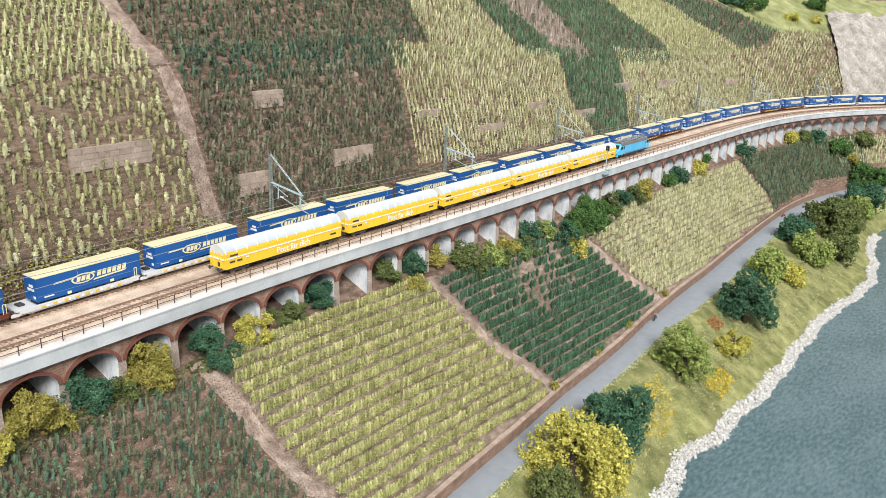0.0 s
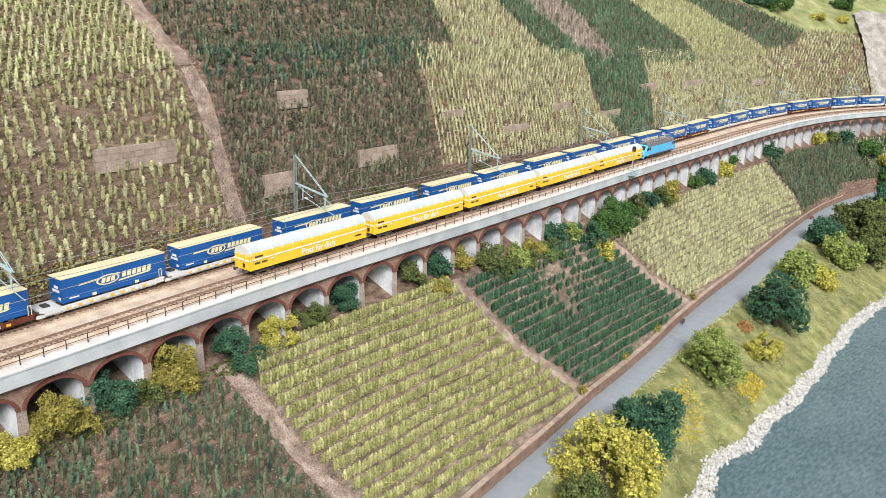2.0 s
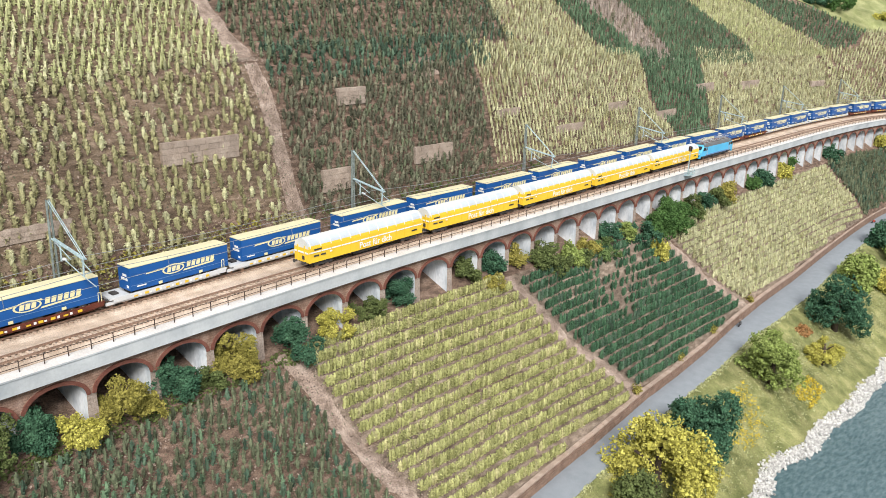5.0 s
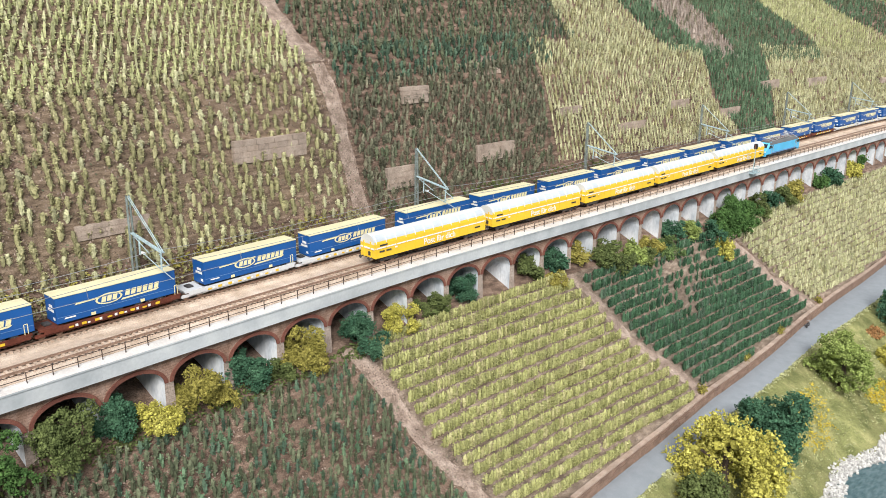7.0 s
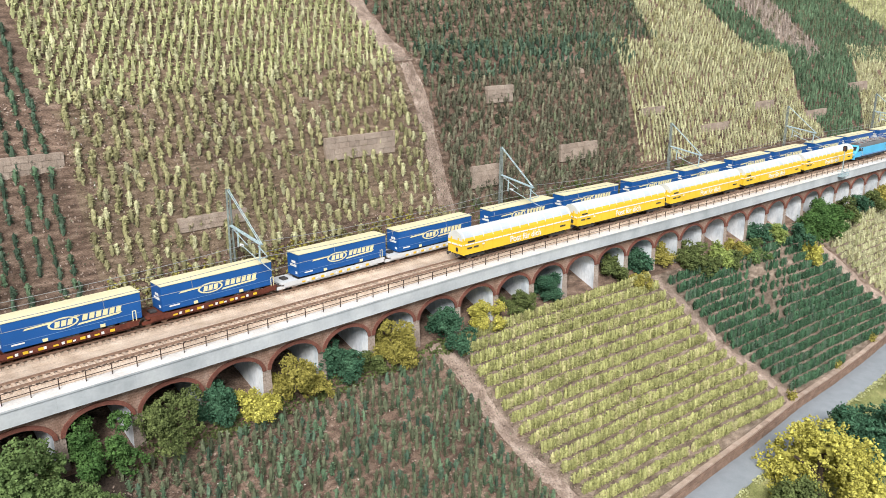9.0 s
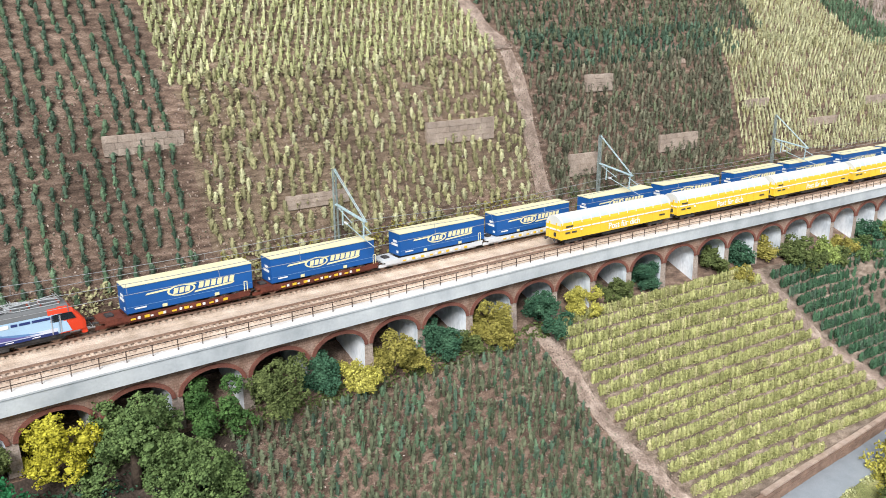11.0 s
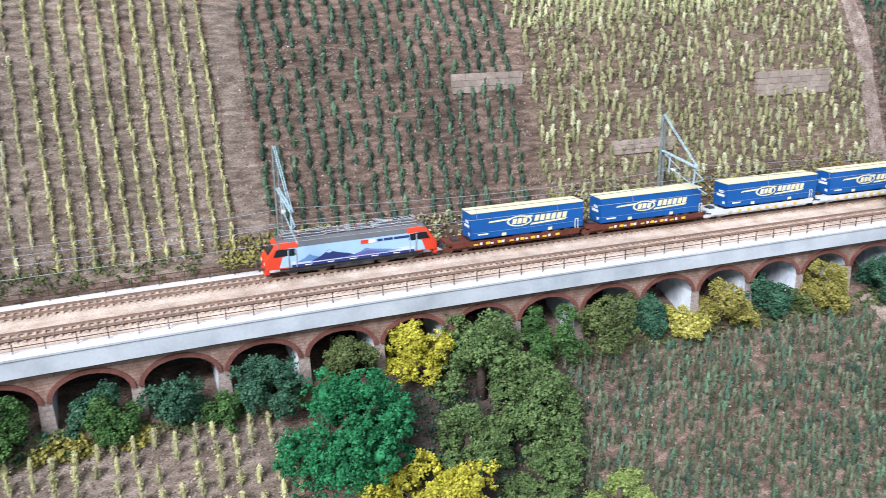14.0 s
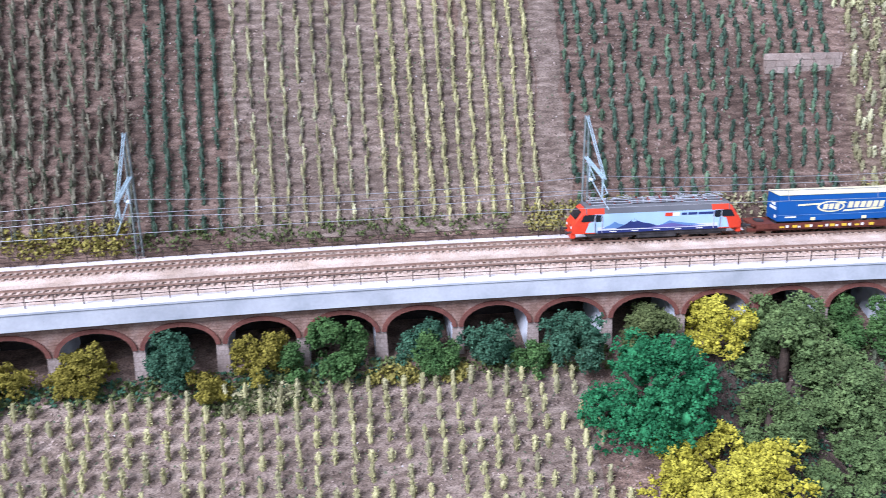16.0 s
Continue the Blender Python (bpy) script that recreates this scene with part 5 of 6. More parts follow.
rear_wire = wire("messenger_wire", -8.3, 31.75, 0.8, "thin grey messenger wire over the rear track")
wire("contact_wire", -8.8, 30.15, 0.0, "thin grey contact wire over the rear track")
front_wire = wire("messenger_wire", -4.9, 30.9, 0.6, "thin grey messenger wire over the front track")
wire("contact_wire", -4.6, 29.3, 0.0, "thin grey contact wire over the front track")
droppers(rear_wire, -8.3, 31.75, 0.8, -8.8, 30.15)
droppers(front_wire, -4.9, 30.9, 0.6, -4.6, 29.3)


# ---- signal on the parapet ----
def signal():
    M_BLACK = paint("signal_black", (0.02, 0.022, 0.025), 0.5)
    ob = empty("railway_signal", sit(159.6, 1.0, 23.6), "blue-grey railway signal in a basket outside the parapet", "railway signal")
    bm = bmesh.new()
    rod(bm, (0, 0, 0), (0, 0, 6.2), 0.11, 8)
    part("post", bm, M_MAST, ob)
    bm = bmesh.new()
    box(bm, -0.2, 0.2, -0.42, 0.42, 5.3, 6.5, 0.12)
    head = part("signal_head", bm, M_BLACK, ob, "black signal head")
    for z in (5.6, 5.9, 6.2):
        bm = bmesh.new()
        m = Matrix.Translation((-0.22 * S, 0, z * S)) @ Matrix.Rotation(radians(90), 4, "Y")
        bmesh.ops.create_cone(bm, cap_ends=True, segments=10, radius1=0.13 * S, radius2=0.13 * S, depth=0.08 * S, matrix=m)
        part("lens", bm, M_RING, head)
    bm = bmesh.new()
    box(bm, -1.5, 1.5, -0.9, 0.5, 0.0, 0.22)
    part("platform", bm, M_MAST, ob)
    for x in (-1.45, 0, 1.45):
        bm = bmesh.new()
        rod(bm, (x, -0.85, 0), (x, -0.85, 1.3), 0.05, 5)
        part("basket_post", bm, M_MAST, ob)
    for z in (0.7, 1.3):
        bm = bmesh.new()
        rod(bm, (-1.45, -0.85, z), (1.45, -0.85, z), 0.06, 5)
        rod(bm, (-1.45, -0.85, z), (-1.45, 0.3, z), 0.06, 5)
        rod(bm, (1.45, -0.85, z), (1.45, 0.3, z), 0.06, 5)
        part("basket_rail", bm, M_MAST, ob)


signal()

# ---- trains ----
M_RED = paint("loco_red", (0.68, 0.055, 0.018), 0.3)
M_LBLUE = paint("loco_pale_blue", (0.40, 0.58, 0.76), 0.3)
M_MBLUE = paint("loco_mid_blue", (0.13, 0.25, 0.48), 0.3)
M_NAVY = paint("loco_navy", (0.025, 0.04, 0.16), 0.3)
M_GREYROOF = paint("loco_roof_grey", (0.12, 0.125, 0.13), 0.5, 0.15)
M_LILAC = paint("loco_pale_lilac", (0.62, 0.66, 0.78), 0.3)
M_PURPLE = paint("loco_purple", (0.13, 0.12, 0.34), 0.3)
M_UNDER = mat("underframe_black", [(0.03, 0.03, 0.032), (0.075, 0.07, 0.07)], 90, 0.7, 0.2)
M_GLASS = paint("dark_window", (0.012, 0.014, 0.018), 0.08, 0.02, 0.0, 0.6)
M_WHITE = paint("white_lettering", (0.82, 0.82, 0.80), 0.45, 0.04)
M_YELLOW = paint("wagon_yellow", (0.84, 0.56, 0.04), 0.4, 0.06)
M_ROOFWHITE = paint("wagon_roof_white", (0.68, 0.69, 0.66), 0.5, 0.08)
M_ROOFGREY = paint("wagon_roof_grey", (0.50, 0.55, 0.60), 0.45, 0.1)
M_TARP = paint("trailer_blue", (0.008, 0.092, 0.33), 0.45, 0.08)
M_TARPTOP = paint("trailer_cream", (0.74, 0.69, 0.46), 0.55, 0.06)
M_LOGO = paint("logo_cream", (0.80, 0.74, 0.44), 0.5, 0.05)
M_BROWNRED = mat("wagon_oxide_brown", [(0.10, 0.028, 0.018), (0.17, 0.05, 0.032)], 60, 0.6, 0.15)
M_WAGWHITE = paint("wagon_pale_grey", (0.62, 0.64, 0.66), 0.5, 0.08)
M_MARK = paint("mark_yellow", (0.75, 0.50, 0.03), 0.5)
M_SKY = paint("loco_sky_blue", (0.10, 0.48, 0.78), 0.3)
M_COPPER = mat("roof_copper", [(0.30, 0.07, 0.05), (0.45, 0.13, 0.09)], 90, 0.5, 0.1, 0.4)


def prism(bm, section, x0, x1, mat_index=0):
    """A section of (y, z) drawn out along x, in life-size metres."""
    a = [bm.verts.new((x0 * S, y * S, z * S)) for y, z in section]
    b = [bm.verts.new((x1 * S, y * S, z * S)) for y, z in section]
    n = len(section)
    for i in range(n):
        bm.faces.new((a[i], a[(i + 1) % n], b[(i + 1) % n], b[i])).material_index = mat_index
    bm.faces.new(a[::-1]).material_index = mat_index
    bm.faces.new(b).material_index = mat_index
    return bm


def plate(name, pts, y, material, parent, label="", thick=0.025):
    """A thin raised figure on the side at y: pts are (x, z)."""
    bm = bmesh.new()
    sg = 1 if y > 0 else -1
    f = [bm.verts.new((x * S, y * S, z * S)) for x, z in pts]
    g = [bm.verts.new((x * S, (y + sg * thick) * S, z * S)) for x, z in pts]
    n = len(pts)
    for i in range(n):
        bm.faces.new((f[i], f[(i + 1) % n], g[(i + 1) % n], g[i]))
    bm.faces.new(g)
    return part(name, bm, material, parent, label)


def rect(x0, x1, z0, z1, slant=0.0):
    return [(x0, z0), (x1, z0), (x1 + slant, z1), (x0 + slant, z1)]


def bogie(parent, x, axles, r=0.46, spread=1.3, colour=None):
    b = part("bogie", box(bmesh.new(), x - 0.35, x + 0.35, -1.1, 1.1, 0.35, 0.8), M_UNDER, parent)
    for y in (-1.15, 0.95):
        part("side_frame", box(bmesh.new(), x - spread - 0.75, x + spread + 0.75, y, y + 0.2, 0.35, 0.75, 0.05), colour or M_UNDER, b)
    for k in range(axles):
        c = x + (k - (axles - 1) / 2) * 2 * spread / max(1, axles - 1)
        bm = bmesh.new()
        for y in (-0.76, 0.76):
            wheel(bm, c, y, r, r, 0.14)
            wheel(bm, c, y * 1.12, r, r * 0.55, 0.1)
        rod(bm, (c, -0.76, r), (c, 0.76, r), 0.09, 6)
        part("wheelset", bm, M_RAIL, b)
    return b


def buffers(parent, x, sg):
    for y in (-0.88, 0.88):
        bm = bmesh.new()
        rod(bm, (x, y, 1.05), (x - sg * 0.45, y, 1.05), 0.12, 8)
        wheel_m = Matrix.Translation(((x - sg * 0.5) * S, y * S, 1.05 * S)) @ Matrix.Rotation(radians(90), 4, "Y")
        bmesh.ops.create_cone(bm, cap_ends=True, segments=12, radius1=0.24 * S, radius2=0.24 * S, depth=0.1 * S, matrix=wheel_m)
        part("buffer", bm, M_UNDER, parent)


def pantograph(parent, x, flip):
    bm = bmesh.new()
    z = 4.02
    for y in (-0.55, 0.55):
        rod(bm, (x - 0.9, y, z), (x + 0.9, y, z), 0.045, 5)
    for xx in (-0.9, 0.9):
        rod(bm, (x + xx, -0.55, z), (x + xx, 0.55, z), 0.045, 5)
    pan = part("pantograph", bm, M_SILVER, parent, "folded silver pantograph")
    bm = bmesh.new()
    rod(bm, (x - flip * 0.8, 0, z + 0.05), (x + flip * 0.95, 0, z + 0.24), 0.05, 5)
    part("lower_arm", bm, M_SILVER, pan)
    for y in (-1, 1):
        bm = bmesh.new()
        rod(bm, (x + flip * 0.95, y * 0.25, z + 0.24), (x - flip * 0.7, y * 0.3, z + 0.4), 0.035, 5)
        part("upper_arm", bm, M_SILVER, pan)
    for dx in (-0.12, 0.12):
        bm = bmesh.new()
        rod(bm, (x - flip * 0.7 + dx, -0.85, z + 0.42), (x - flip * 0.7 + dx, 0.85, z + 0.42), 0.04, 5)
        part("collector_strip", bm, M_SILVER, pan)
    for dx in (-0.8, 0.8):
        for y in (-0.5, 0.5):
            bm = bmesh.new()
            rod(bm, (x + dx, y, 3.75), (x + dx, y, 4.02), 0.1, 8)
            part("insulator", bm, M_COPPER, parent, "brown insulator")


def locomotive(m, name_label, cab, main, low, figures=True, roof=None):
    L = 18.98
    ob = empty("locomotive", m, name_label, "locomotive")
    half = [(1.40, 1.0), (1.50, 1.25), (1.50, 3.05), (1.28, 3.55), (1.0, 3.72)]
    section = half + [(-y, z) for y, z in reversed(half)]
    part("body", prism(bmesh.new(), section, 2.5, L - 2.5), main, ob)
    part("roof", prism(bmesh.new(), [(1.51, 3.08), (1.30, 3.56), (1.05, 3.80), (-1.05, 3.80), (-1.30, 3.56), (-1.51, 3.08)], 1.9, L - 1.9), roof or M_GREYROOF, ob, "grey roof")
    for sg, x0 in ((1, 0.5), (-1, L - 0.5)):
        # cab with a raked front
        bm = bmesh.new()
        rings = []
        for dx, top, w in ((0.0, 1.9, 1.32), (0.35, 2.35, 1.42), (1.05, 3.35, 1.46), (1.5, 3.62, 1.48), (2.4, 3.66, 1.5)):
            x = x0 + sg * dx
            pts = [(w, 1.0), (w, min(top, 1.25) if top < 1.3 else 1.3), (w, min(top - 0.15, 3.0)), (w * 0.84, top), (-w * 0.84, top), (-w, min(top - 0.15, 3.0)), (-w, 1.3), (-w, 1.0)]
            rings.append([bm.verts.new((x * S, y * S, z * S)) for y, z in pts])
        for a, b in zip(rings[:-1], rings[1:]):
            for i in range(8):
                bm.faces.new((a[i], a[(i + 1) % 8], b[(i + 1) % 8], b[i]))
        bm.faces.new(rings[0])
        bm.faces.new(rings[-1][::-1])
        c = part("cab", bm, cab, ob, "" if cab is main else "bright red cab end")
        # windscreen on the rake
        bm = bmesh.new()
        p0, p1 = (x0 + sg * 0.40, 2.46), (x0 + sg * 0.98, 3.26)
        vs = [bm.verts.new(((x - sg * 0.04) * S, y * S, (z + 0.03) * S)) for x, z, y in ((*p0, -1.15), (*p0, 1.15), (*p1, 1.1), (*p1, -1.1))]
        bm.faces.new(vs)
        part("windscreen", bm, M_GLASS, c, "dark windscreen")
        for y in (-0.95, 0.95):
            bm = bmesh.new()
            box(bm, x0 - 0.04, x0 + 0.04, y - 0.22, y + 0.22, 1.45, 1.7, 0.03)
            part("headlight", bm, M_WHITE, c, "white headlight")
        for y in (-1.505, 1.505):
            xa = x0 + sg * 0.85
            xb = x0 + sg * (3.15 if cab is not main else 2.25)
            plate("side_window", [(xa, 2.3), (xb, 2.3), (xb - sg * 0.15, 2.98), (xa + sg * 0.35, 2.98)], y, M_GLASS, c, "dark cab side window")
            plate("door", rect(min(x0 + sg * 2.3, x0 + sg * 3.05), max(x0 + sg * 2.3, x0 + sg * 3.05), 1.15, 3.05), y, M_LBLUE if cab is not main else main, c)
            if cab is not main:
                # the pale blue side runs forward under the window, the red runs back along the roof edge
                plate("side_field", [(x0 + sg * 1.35, 1.12), (x0 + sg * 2.45, 1.12), (x0 + sg * 2.45, 2.2), (x0 + sg * 1.75, 2.2)], y, M_LBLUE, c, "pale blue side field")
                k = 1 if y > 0 else -1
                edge = [(k * 1.49, 3.0), (k * 1.535, 3.03), (k * 1.335, 3.6), (k * 1.27, 3.57)]
                part("roof_edge", prism(bmesh.new(), edge, x0 + sg * 1.5, x0 + sg * 3.3), cab, c, "bright red roof edge")
            plate("door_window", rect(min(x0 + sg * 2.42, x0 + sg * 2.93), max(x0 + sg * 2.42, x0 + sg * 2.93), 2.25, 2.95), y * 1.012, M_GLASS, c, "dark door window")
            for dx in (2.28, 3.08):
                bm = bmesh.new()
                rod(bm, (x0 + sg * dx, y * 1.04, 1.1), (x0 + sg * dx, y * 1.04, 2.9), 0.04, 5)
                part("grab_rail", bm, M_SILVER, c)
        bm = bmesh.new()
        box(bm, x0 - 0.12 if sg > 0 else x0 - 0.4, x0 + 0.4 if sg > 0 else x0 + 0.12, -1.25, 1.25, 0.45, 1.02, 0.06)
        part("pilot", bm, cab, ob)
        buffers(ob, x0, sg)
    for y in (-1.508, 1.508):
        plate("skirt_stripe", rect(3.1, L - 3.1, 1.02, 1.30), y, low, ob, "dark lower side")
        if figures:
            plate("light_band", rect(3.1, L - 3.1, 1.30, 1.66), y, M_LILAC, ob, "pale lilac band")
            for pts, mm in (([(3.5, 1.5), (4.4, 1.85), (4.9, 2.2), (5.3, 1.98), (6.0, 1.8), (7.0, 1.5)], M_MBLUE), ([(9.0, 1.5), (10.0, 1.75), (10.7, 2.1), (11.2, 1.95), (12.4, 1.78), (14.6, 1.5)], M_MBLUE),
                            ([(5.0, 1.42), (6.1, 1.9), (6.9, 2.45), (7.3, 2.2), (7.9, 2.0), (8.8, 1.82), (10.0, 1.42)], M_NAVY), ([(8.2, 1.40), (9.6, 1.62), (10.9, 1.85), (12.2, 1.58), (13.8, 1.40)], M_PURPLE),
                            ([(6.55, 2.2), (6.9, 2.43), (7.22, 2.22), (6.95, 2.1)], M_LBLUE)):
                plate("mountain_figure", pts, y * (1.006 if mm is not M_LBLUE else 1.03) + (0.012 if y > 0 else -0.012) * (mm is M_NAVY) + (0.02 if y > 0 else -0.02) * (mm is M_PURPLE), mm, ob, "painted blue mountain")
            plate("emblem", rect(10.2, 11.3, 2.55, 2.92), y * 1.004, M_RED, ob, "red emblem field")
            plate("emblem_bar", rect(11.0, 11.75, 2.55, 2.92), y * 1.008, M_WHITE, ob, "white emblem field")
            for x, w in ((11.95, 0.55), (12.65, 0.95), (13.75, 2.0)):
                plate("lettering_bar", rect(x, x + w, 2.62, 2.86), y * 1.004, M_NAVY, ob, "blue lettering bar")
            for k in range(5):
                plate("lettering_bar", rect(4.4 + 2.3 * k, 5.1 + 2.3 * k, 1.12, 1.20), y * 1.012, M_WHITE, ob, "small white lettering bar")
    bm = bmesh.new()
    box(bm, 2.0, L - 2.0, -1.35, 1.35, 0.62, 1.06, 0.05)
    box(bm, 7.4, 11.6, -1.3, 1.3, 0.25, 0.75, 0.08)
    part("underframe", bm, M_UNDER, ob)
    bogie(ob, 4.75, 2, 0.62, 1.5)
    bogie(ob, L - 4.75, 2, 0.62, 1.5)
    for x, fl in ((3.3, 1), (5.9, -1), (L - 5.9, 1), (L - 3.3, -1)):
        pantograph(ob, x, fl)
    for x0, x1, w, h, mm in ((7.2, 8.6, 0.55, 0.28, M_GREYROOF), (8.9, 9.5, 0.3, 0.4, M_SILVER), (10.0, 11.6, 0.6, 0.24, M_GREYROOF), (11.8, 12.3, 0.25, 0.35, M_SILVER)):
        bm = bmesh.new()
        box(bm, x0, x1, -w, w, 3.78, 3.80 + h, 0.05)
        part("roof_box", bm, mm, ob)
    for i in range(9):
        for y in (-0.55, 0.5):
            bm = bmesh.new()
            x = 6.9 + i * 0.62 + (0.2 if y > 0 else 0)
            rod(bm, (x, y, 3.78), (x, y, 4.16 + 0.06 * (i % 3)), 0.085, 8)
            part("insulator", bm, M_COPPER if i % 2 else M_SILVER, ob, "reddish roof insulator" if i % 2 else "silver roof fitting")
    for y in (-0.98, 0.98):
        part("roof_pipe", tube(bmesh.new(), [(2.6, y, 3.86), (6.5, y, 3.88), (7.0, y * 0.8, 3.98), (12.0, y * 0.8, 3.98), (12.5, y, 3.88), (16.4, y, 3.86)], 0.05, 5), M_SILVER, ob, "silver roof pipe")
    for y in (-0.75, 0.75):
        bm = bmesh.new()
        pts = [(4 + i * 0.9, y, 4.12 + 0.06 * math.sin(i * 2.2)) for i in range(13)]
        tube(bm, pts, 0.035, 4)
        part("roof_conductor", bm, M_SILVER, ob, "silver roof conductor")
    return ob


def at_track(s, d, length):
    """Where a vehicle of that length stands when its near end is at s: on the chord of the curve."""
    a, b = P(s + 0.5, d, RAIL_TOP), P(s + length - 0.5, d, RAIL_TOP)
    way = b - a
    o = a - way.normalized() * 0.5 * S
    return pose(o.x, o.y, o.z, 0, 0, math.degrees(math.atan2(way.y, way.x)))


LOCO_S = -24.0
locomotive(at_track(LOCO_S, TRACKS[1], 18.98), "pale blue electric locomotive with red cab ends and painted mountains", M_RED, M_LBLUE, M_NAVY)


def text_mesh(words, size):
    cu = bpy.data.curves.new("words", "FONT")
    cu.body, cu.size, cu.extrude, cu.offset = words, size * S, 0.012 * S, 0.018 * S
    ob = bpy.data.objects.new("words", cu)
    scene.collection.objects.link(ob)
    me = bpy.data.meshes.new_from_object(ob.evaluated_get(bpy.context.evaluated_depsgraph_get()))
    bpy.data.objects.remove(ob)
    bpy.data.curves.remove(cu)
    return me


SLOGAN = text_mesh("Post für dich", 1.25)
SLOGAN.materials.append(M_WHITE)


def yellow_wagon(m):
    L = 23.2
    ob = empty("sliding_wall_wagon", m, "yellow sliding-wall goods wagon with a rounded white roof", "goods wagon", "yellow goods wagons")
    half = [(1.42, 1.05), (1.46, 2.95)]
    sec = half + [(-y, z) for y, z in reversed(half)]
    part("side_body", prism(bmesh.new(), sec, 0.55, L - 0.55), M_YELLOW, ob)
    # rounded roof: pale shoulders, whiter crown
    arc = [(1.46 * math.cos(a), 2.95 + 1.28 * math.sin(a)) for a in np.linspace(0, math.pi, 13)]
    bm = bmesh.new()
    prism(bm, arc, 0.55, L - 0.55)
    for f in bm.faces:
        c = f.calc_center_median()
        f.material_index = 2 if abs(f.normal.x) > 0.5 else (1 if abs(c.y) > 0.80 * S and abs(c.y) < 1.36 * S else (2 if abs(c.y) >= 1.36 * S else 0))
    part("roof", bm, [M_ROOFWHITE, M_ROOFGREY, M_YELLOW], ob, "white and grey rounded roof")
    for y in (-1.47, 1.47):
        plate("white_band", rect(0.7, L - 0.7, 2.28, 2.46), y, M_WHITE, ob, "white band along the side")
        plate("sill", rect(0.6, L - 0.6, 0.98, 1.12), y, M_YELLOW, ob)
        for k in range(13):
            x = 0.9 + (L - 1.8) * k / 12
            plate("side_rib", rect(x - 0.05, x + 0.05, 1.1, 2.95), y * 1.008, M_YELLOW, ob)
            bm = bmesh.new()
            sg = 1 if y > 0 else -1
            pts = [(x, sg * 1.47 * math.cos(a), 2.95 + 1.29 * math.sin(a)) for a in np.linspace(0.05, 0.95, 5)]
            for a, b in zip(pts[:-1], pts[1:]):
                rod(bm, a, b, 0.075, 4)
            part("roof_rib", bm, M_ROOFWHITE, ob)
        for k, (x, w, z) in enumerate(((1.5, 1.3, 2.6), (1.4, 0.9, 1.75), (2.6, 0.9, 1.75), (4.2, 0.4, 1.9), (20.2, 1.2, 1.6))):
            plate("lettering_bar", rect(x, x + w, z, z + 0.22), y * 1.012, M_UNDER if k != 3 else M_WHITE, ob, "small lettering bar")
        sg = 1 if y > 0 else -1
        o = new("slogan", SLOGAN)
        o.parent = ob
        tagged(o, "white slogan lettering")
        o.matrix_basis = Matrix.Translation(((9.6 if sg < 0 else 16.9) * S, y * 1.02 * S, 1.22 * S)) @ (Matrix.Rotation(radians(180), 4, "Z") if sg > 0 else Matrix.Identity(4)) @ Matrix.Rotation(radians(90), 4, "X")
    for sg, x in ((1, 0.5), (-1, L - 0.5)):
        for y in (-0.7, 0.7):
            bm = bmesh.new()
            box(bm, x - 0.06, x + 0.06, y - 0.08, y + 0.08, 1.1, 3.3)
            part("end_post", bm, M_YELLOW, ob)
        bm = bmesh.new()
        box(bm, x - 0.05, x + 0.05, -1.4, 1.4, 2.25, 2.45)
        part("end_band", bm, M_WHITE, ob, "white band across the end")
        bm = bmesh.new()
        box(bm, x - 0.07, x + 0.07, -0.75, -0.25, 1.4, 1.9)
        part("end_plate", bm, M_UNDER, ob, "dark end plate")
        buffers(ob, x, sg)
    bm = bmesh.new()
    box(bm, 1.0, L - 1.0, -1.2, 1.2, 0.72, 1.06, 0.04)
    box(bm, 9.0, 14.0, -1.0, 1.0, 0.35, 0.8, 0.05)
    part("underframe", bm, M_UNDER, ob)
    bogie(ob, 3.3, 2, 0.46, 0.9)
    bogie(ob, L - 3.3, 2, 0.46, 0.9)
    return ob


YELLOW_S, PITCH = 52.6, 23.55
first_wagon = yellow_wagon(at_track(YELLOW_S, TRACKS[0], 23.2))
for k in range(1, 5):
    copy_thing(first_wagon, at_track(YELLOW_S + k * PITCH, TRACKS[0], 23.2))
locomotive(at_track(YELLOW_S + 5 * PITCH + 0.2, TRACKS[0], 18.98), "sky blue electric locomotive with a dark roof", M_SKY, M_SKY, M_MBLUE, figures=False)


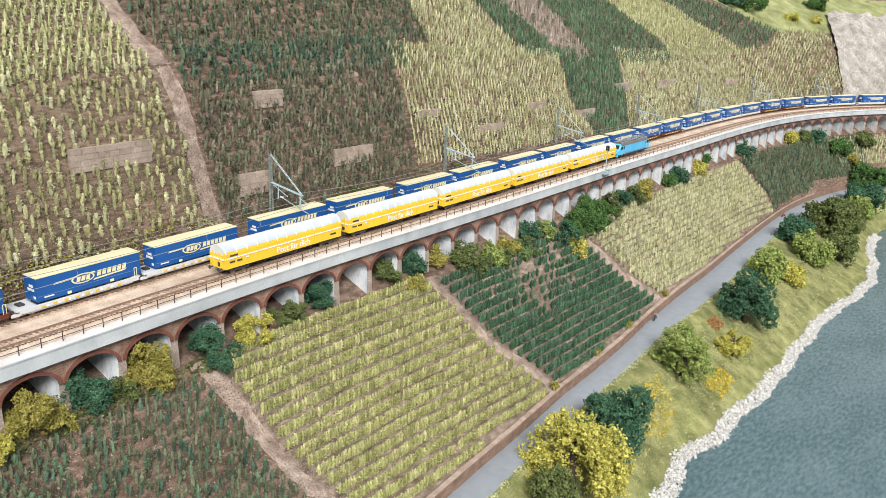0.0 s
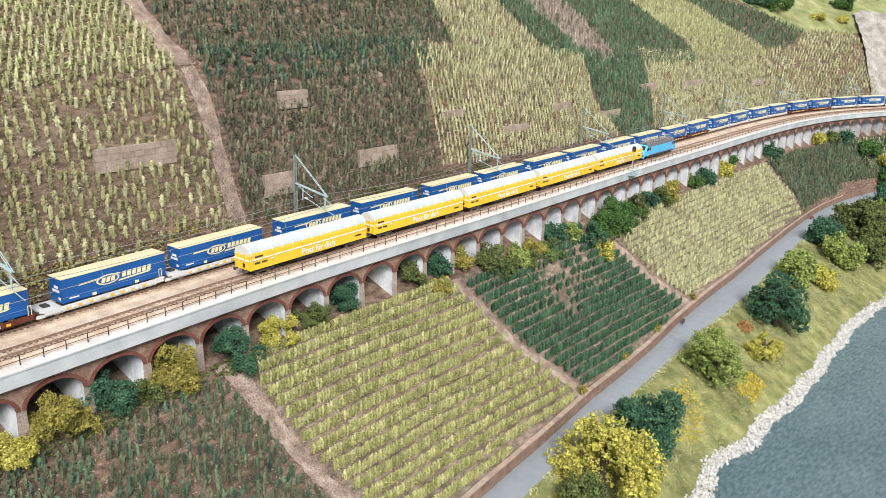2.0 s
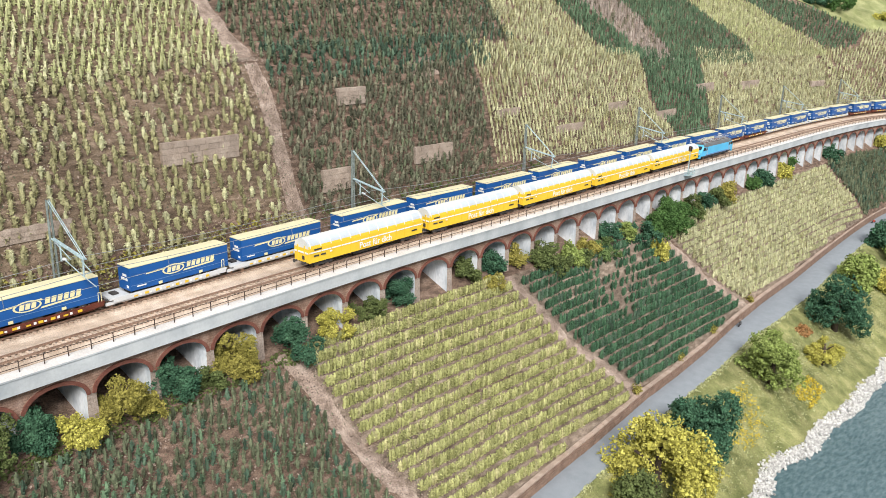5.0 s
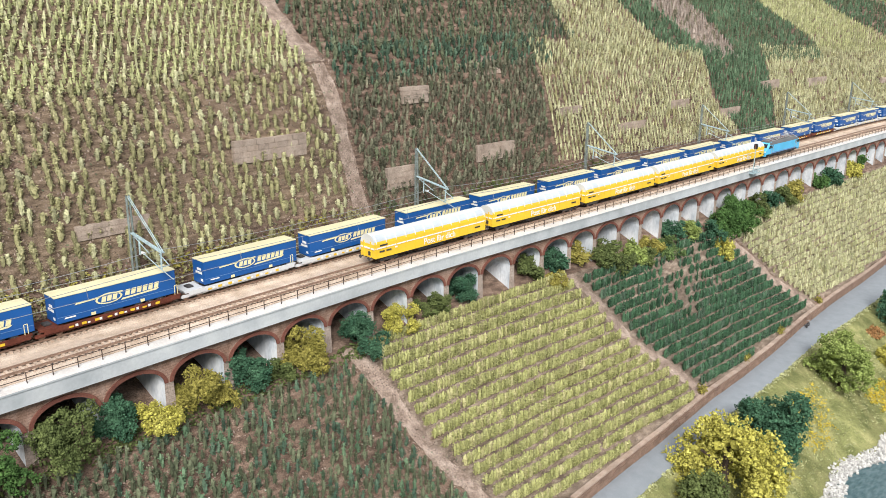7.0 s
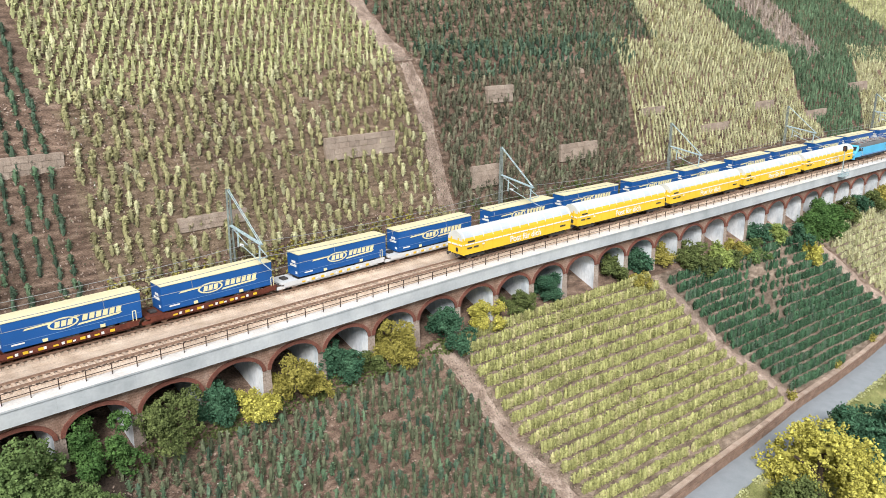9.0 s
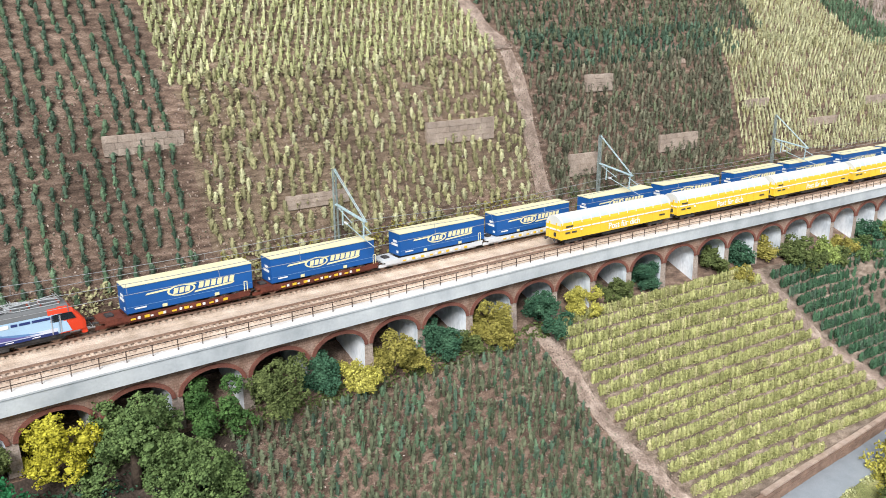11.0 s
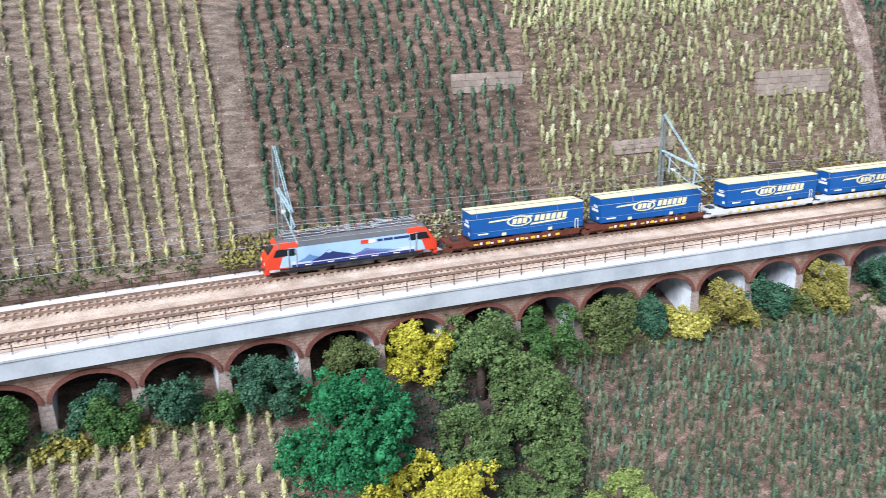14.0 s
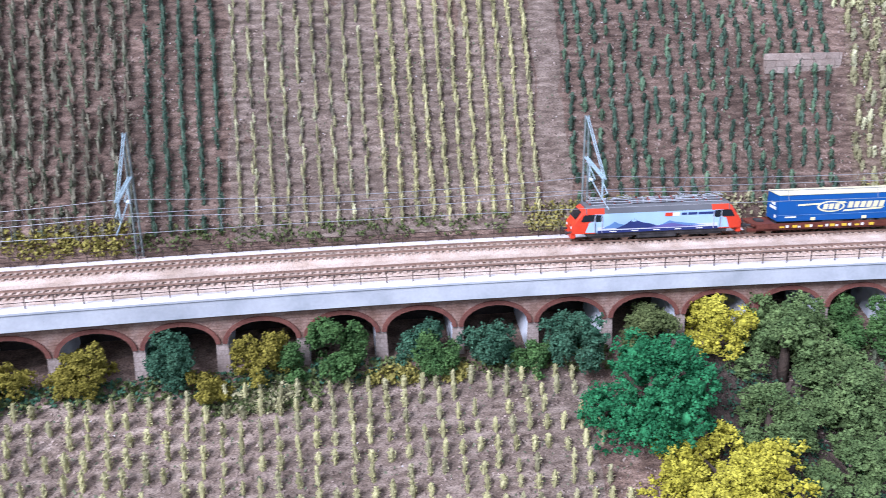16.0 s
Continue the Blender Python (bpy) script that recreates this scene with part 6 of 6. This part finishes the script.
def trailer(m):
    L = 13.6
    ob = empty("semi_trailer", m, "blue curtain-sided semi-trailer with a cream roof on a low wagon", "semi-trailer", "blue semi-trailers")
    bm = bmesh.new()
    box(bm, 0, L, -1.26, 1.26, 1.35, 4.18, 0.05)
    part("curtain_body", bm, M_TARP, ob)
    bm = bmesh.new()
    box(bm, -0.03, L + 0.03, -1.29, 1.29, 4.16, 4.30, 0.04)
    part("roof", bm, M_TARPTOP, ob, "cream roof")
    for y in (-1.265, 1.265):
        sg = 1 if y > 0 else -1
        fx = (lambda x: x) if sg < 0 else (lambda x: L - x)
        plate("stripe", [(fx(2.2), 3.18), (fx(7.2), 3.36), (fx(7.4), 3.18), (fx(2.0), 3.0)], y, M_LOGO, ob, "yellow stripe")
        plate("stripe", [(fx(7.0), 2.26), (fx(11.2), 2.42), (fx(11.6), 2.62), (fx(7.2), 2.45)], y, M_LOGO, ob, "yellow stripe")
        el = [(fx(5.7 + 1.5 * math.cos(a)), 2.85 + 0.6 * math.sin(a)) for a in np.linspace(0, 2 * math.pi, 21)[:-1]]
        plate("emblem", el, y * 1.004, M_LOGO, ob, "yellow oval emblem")
        el = [(fx(5.7 + 1.28 * math.cos(a)), 2.85 + 0.46 * math.sin(a)) for a in np.linspace(0, 2 * math.pi, 21)[:-1]]
        plate("emblem_field", el, y * 1.012, M_TARP, ob, "blue oval field")
        for k in range(3):
            x = 5.0 + 0.62 * k
            plate("emblem_bar", [(fx(x - 0.2), 2.55), (fx(x + 0.28), 2.55), (fx(x + 0.42), 3.15), (fx(x - 0.06), 3.15)], y * 1.02, M_LOGO, ob, "yellow emblem bar")
        for k in range(6):
            x = 7.5 + 0.68 * k
            plate("name_bar", [(fx(x), 2.64), (fx(x + 0.5), 2.64), (fx(x + 0.66), 3.3), (fx(x + 0.16), 3.3)], y, M_LOGO, ob, "yellow name bar")
        plate("fold", rect(0.1, L - 0.1, 2.0, 2.05), y, M_MBLUE, ob)
        plate("small_lettering_bar", rect(0.8, 2.0, 1.75, 1.9), y, M_WHITE, ob)
        for x in (3.6, 9.2):
            plate("placard", rect(x, x + 0.5, 1.42, 1.75), y * 1.01, M_LOGO, ob, "pale yellow placard")
    for y0, y1, z in ((-0.55, 0.25, 3.0), (-0.75, 0.6, 2.55), (-0.9, -0.5, 1.7)):
        bm = bmesh.new()
        box(bm, -0.03, 0.0, y0, y1, z, z + 0.3)
        part("end_lettering_bar", bm, M_WHITE, ob, "white lettering bar")
    bm = bmesh.new()
    box(bm, 0.2, L - 0.2, -0.6, 0.6, 1.0, 1.4)
    box(bm, 5.0, 7.2, -1.2, 1.2, 0.95, 1.35, 0.05)
    part("chassis", bm, M_UNDER, ob)
    for x in (9.0, 10.3, 11.6):
        for y in (-1.02, 1.02):
            bm = bmesh.new()
            wheel(bm, x, y, 0.95, 0.5, 0.4, 14)
            t = part("wheel", bm, M_UNDER, ob)
            bm = bmesh.new()
            wheel(bm, x, y * 1.2, 0.95, 0.26, 0.03, 12)
            part("rim", bm, M_SILVER, t)
    return ob


def pocket_wagon(m, colour, tone):
    L = 16.55
    ob = empty("pocket_wagon", m, tone + " low pocket wagon under a semi-trailer", "goods wagon", "pocket wagons")
    for y in (-1.42, 1.3):
        bm = bmesh.new()
        box(bm, 0.9, L - 0.3, y, y + 0.12, 0.62, 1.22, 0.03)
        part("side_sill", bm, colour, ob)
    bm = bmesh.new()
    box(bm, 0.5, 3.0, -1.35, 1.35, 0.95, 1.2, 0.03)
    box(bm, L - 1.6, L - 0.1, -1.35, 1.35, 0.95, 1.2, 0.03)
    box(bm, 2.5, L - 1.2, -1.3, 1.3, 0.45, 0.6, 0.03)
    part("floor", bm, colour, ob)
    for k, x in enumerate((3.4, 4.1, 4.8, 5.4, 6.2, 6.7, 7.6, 8.4, 8.9, 9.5, 10.2, 10.9, 11.6, 12.3, 13.2)):
        for y in (-1.43, 1.43):
            plate("mark", rect(x, x + (0.28 if k % 2 else 0.5), 0.72, 1.0 if k % 3 else 0.9), y, M_MARK if k % 2 == 0 else M_WHITE, ob, "small painted mark")
    for y in (-1.25, 1.25):
        bm = bmesh.new()
        for dx in (0, 0.35):
            rod(bm, (L - 0.8 + dx, y, 1.2), (L - 0.8 + dx, y, 2.3), 0.05, 5)
        rod(bm, (L - 0.8, y, 2.3), (L - 0.45, y, 2.3), 0.05, 5)
        part("grab_rail", bm, M_LOGO, ob, "pale yellow grab rail")
    bm = bmesh.new()
    box(bm, 1.3, 2.1, -0.5, 0.5, 1.2, 1.42, 0.05)
    part("hitch", bm, M_UNDER, ob)
    bogie(ob, 1.7, 2, 0.46, 0.9, colour)
    buffers(ob, 0.45, 1)
    return ob


half = 16.55
train_s = LOCO_S + 18.98 + 0.15
brown = white = trail = None
for k in range(24):
    s = train_s + k * half
    if s > 385:
        break
    unit = (k // 2) % 3
    m = at_track(s, TRACKS[1], half)
    if unit == 0:
        brown = copy_thing(brown, m) if brown else pocket_wagon(m, M_BROWNRED, "oxide brown")
    else:
        white = copy_thing(white, m) if white else pocket_wagon(m, M_WAGWHITE, "pale grey")
    mt = m @ Matrix.Translation(((3.15 if k % 2 == 0 else 2.35) * S, 0, 0.0))
    trail = copy_thing(trail, mt) if trail else trailer(mt)


# ---- small things by the lane ----
def motorcycle(m, label, colour):
    ob = empty("motorcycle", m, label, "motorcycle", "motorcycles by the lane")
    for x in (-0.75, 0.75):
        bm = bmesh.new()
        wheel(bm, x, 0, 0.34, 0.34, 0.16)
        part("wheel", bm, M_UNDER, ob)
    bm = bmesh.new()
    box(bm, -0.65, 0.6, -0.16, 0.16, 0.4, 0.85, 0.1)
    part("frame", bm, colour, ob)
    bm = bmesh.new()
    box(bm, -0.7, 0.1, -0.18, 0.18, 0.85, 1.0, 0.06)
    part("seat", bm, M_UNDER, ob)
    bm = bmesh.new()
    rod(bm, (0.75, 0, 0.34), (0.5, 0, 1.15), 0.05, 6)
    rod(bm, (0.5, -0.4, 1.15), (0.5, 0.4, 1.15), 0.04, 6)
    part("handlebar", bm, M_SILVER, ob)


motorcycle(sit(148.0, wall_d(148) + 0.9, ROAD_Z + 0.36, 8), "small dark motorcycle parked by the lane wall", M_GREYROOF)
motorcycle(sit(264.5, wall_d(264.5) + 1.2, ROAD_Z + 0.36, -12), "small bright red motorcycle by the lane wall", M_RED)


def stair():
    ob = empty("stair", sit(115.2, wall_d(115) - 0.2, ROAD_Z + 0.35), "narrow stone steps in the lane wall", "stair", kind="structure")
    for i in range(6):
        bm = bmesh.new()
        box(bm, -0.6, 0.6, 0.0 + 0.3 * i, 1.9, 0.3 * i, 0.3 * i + 0.3, 0.02)
        part("step", bm, M_STONE, ob)


stair()
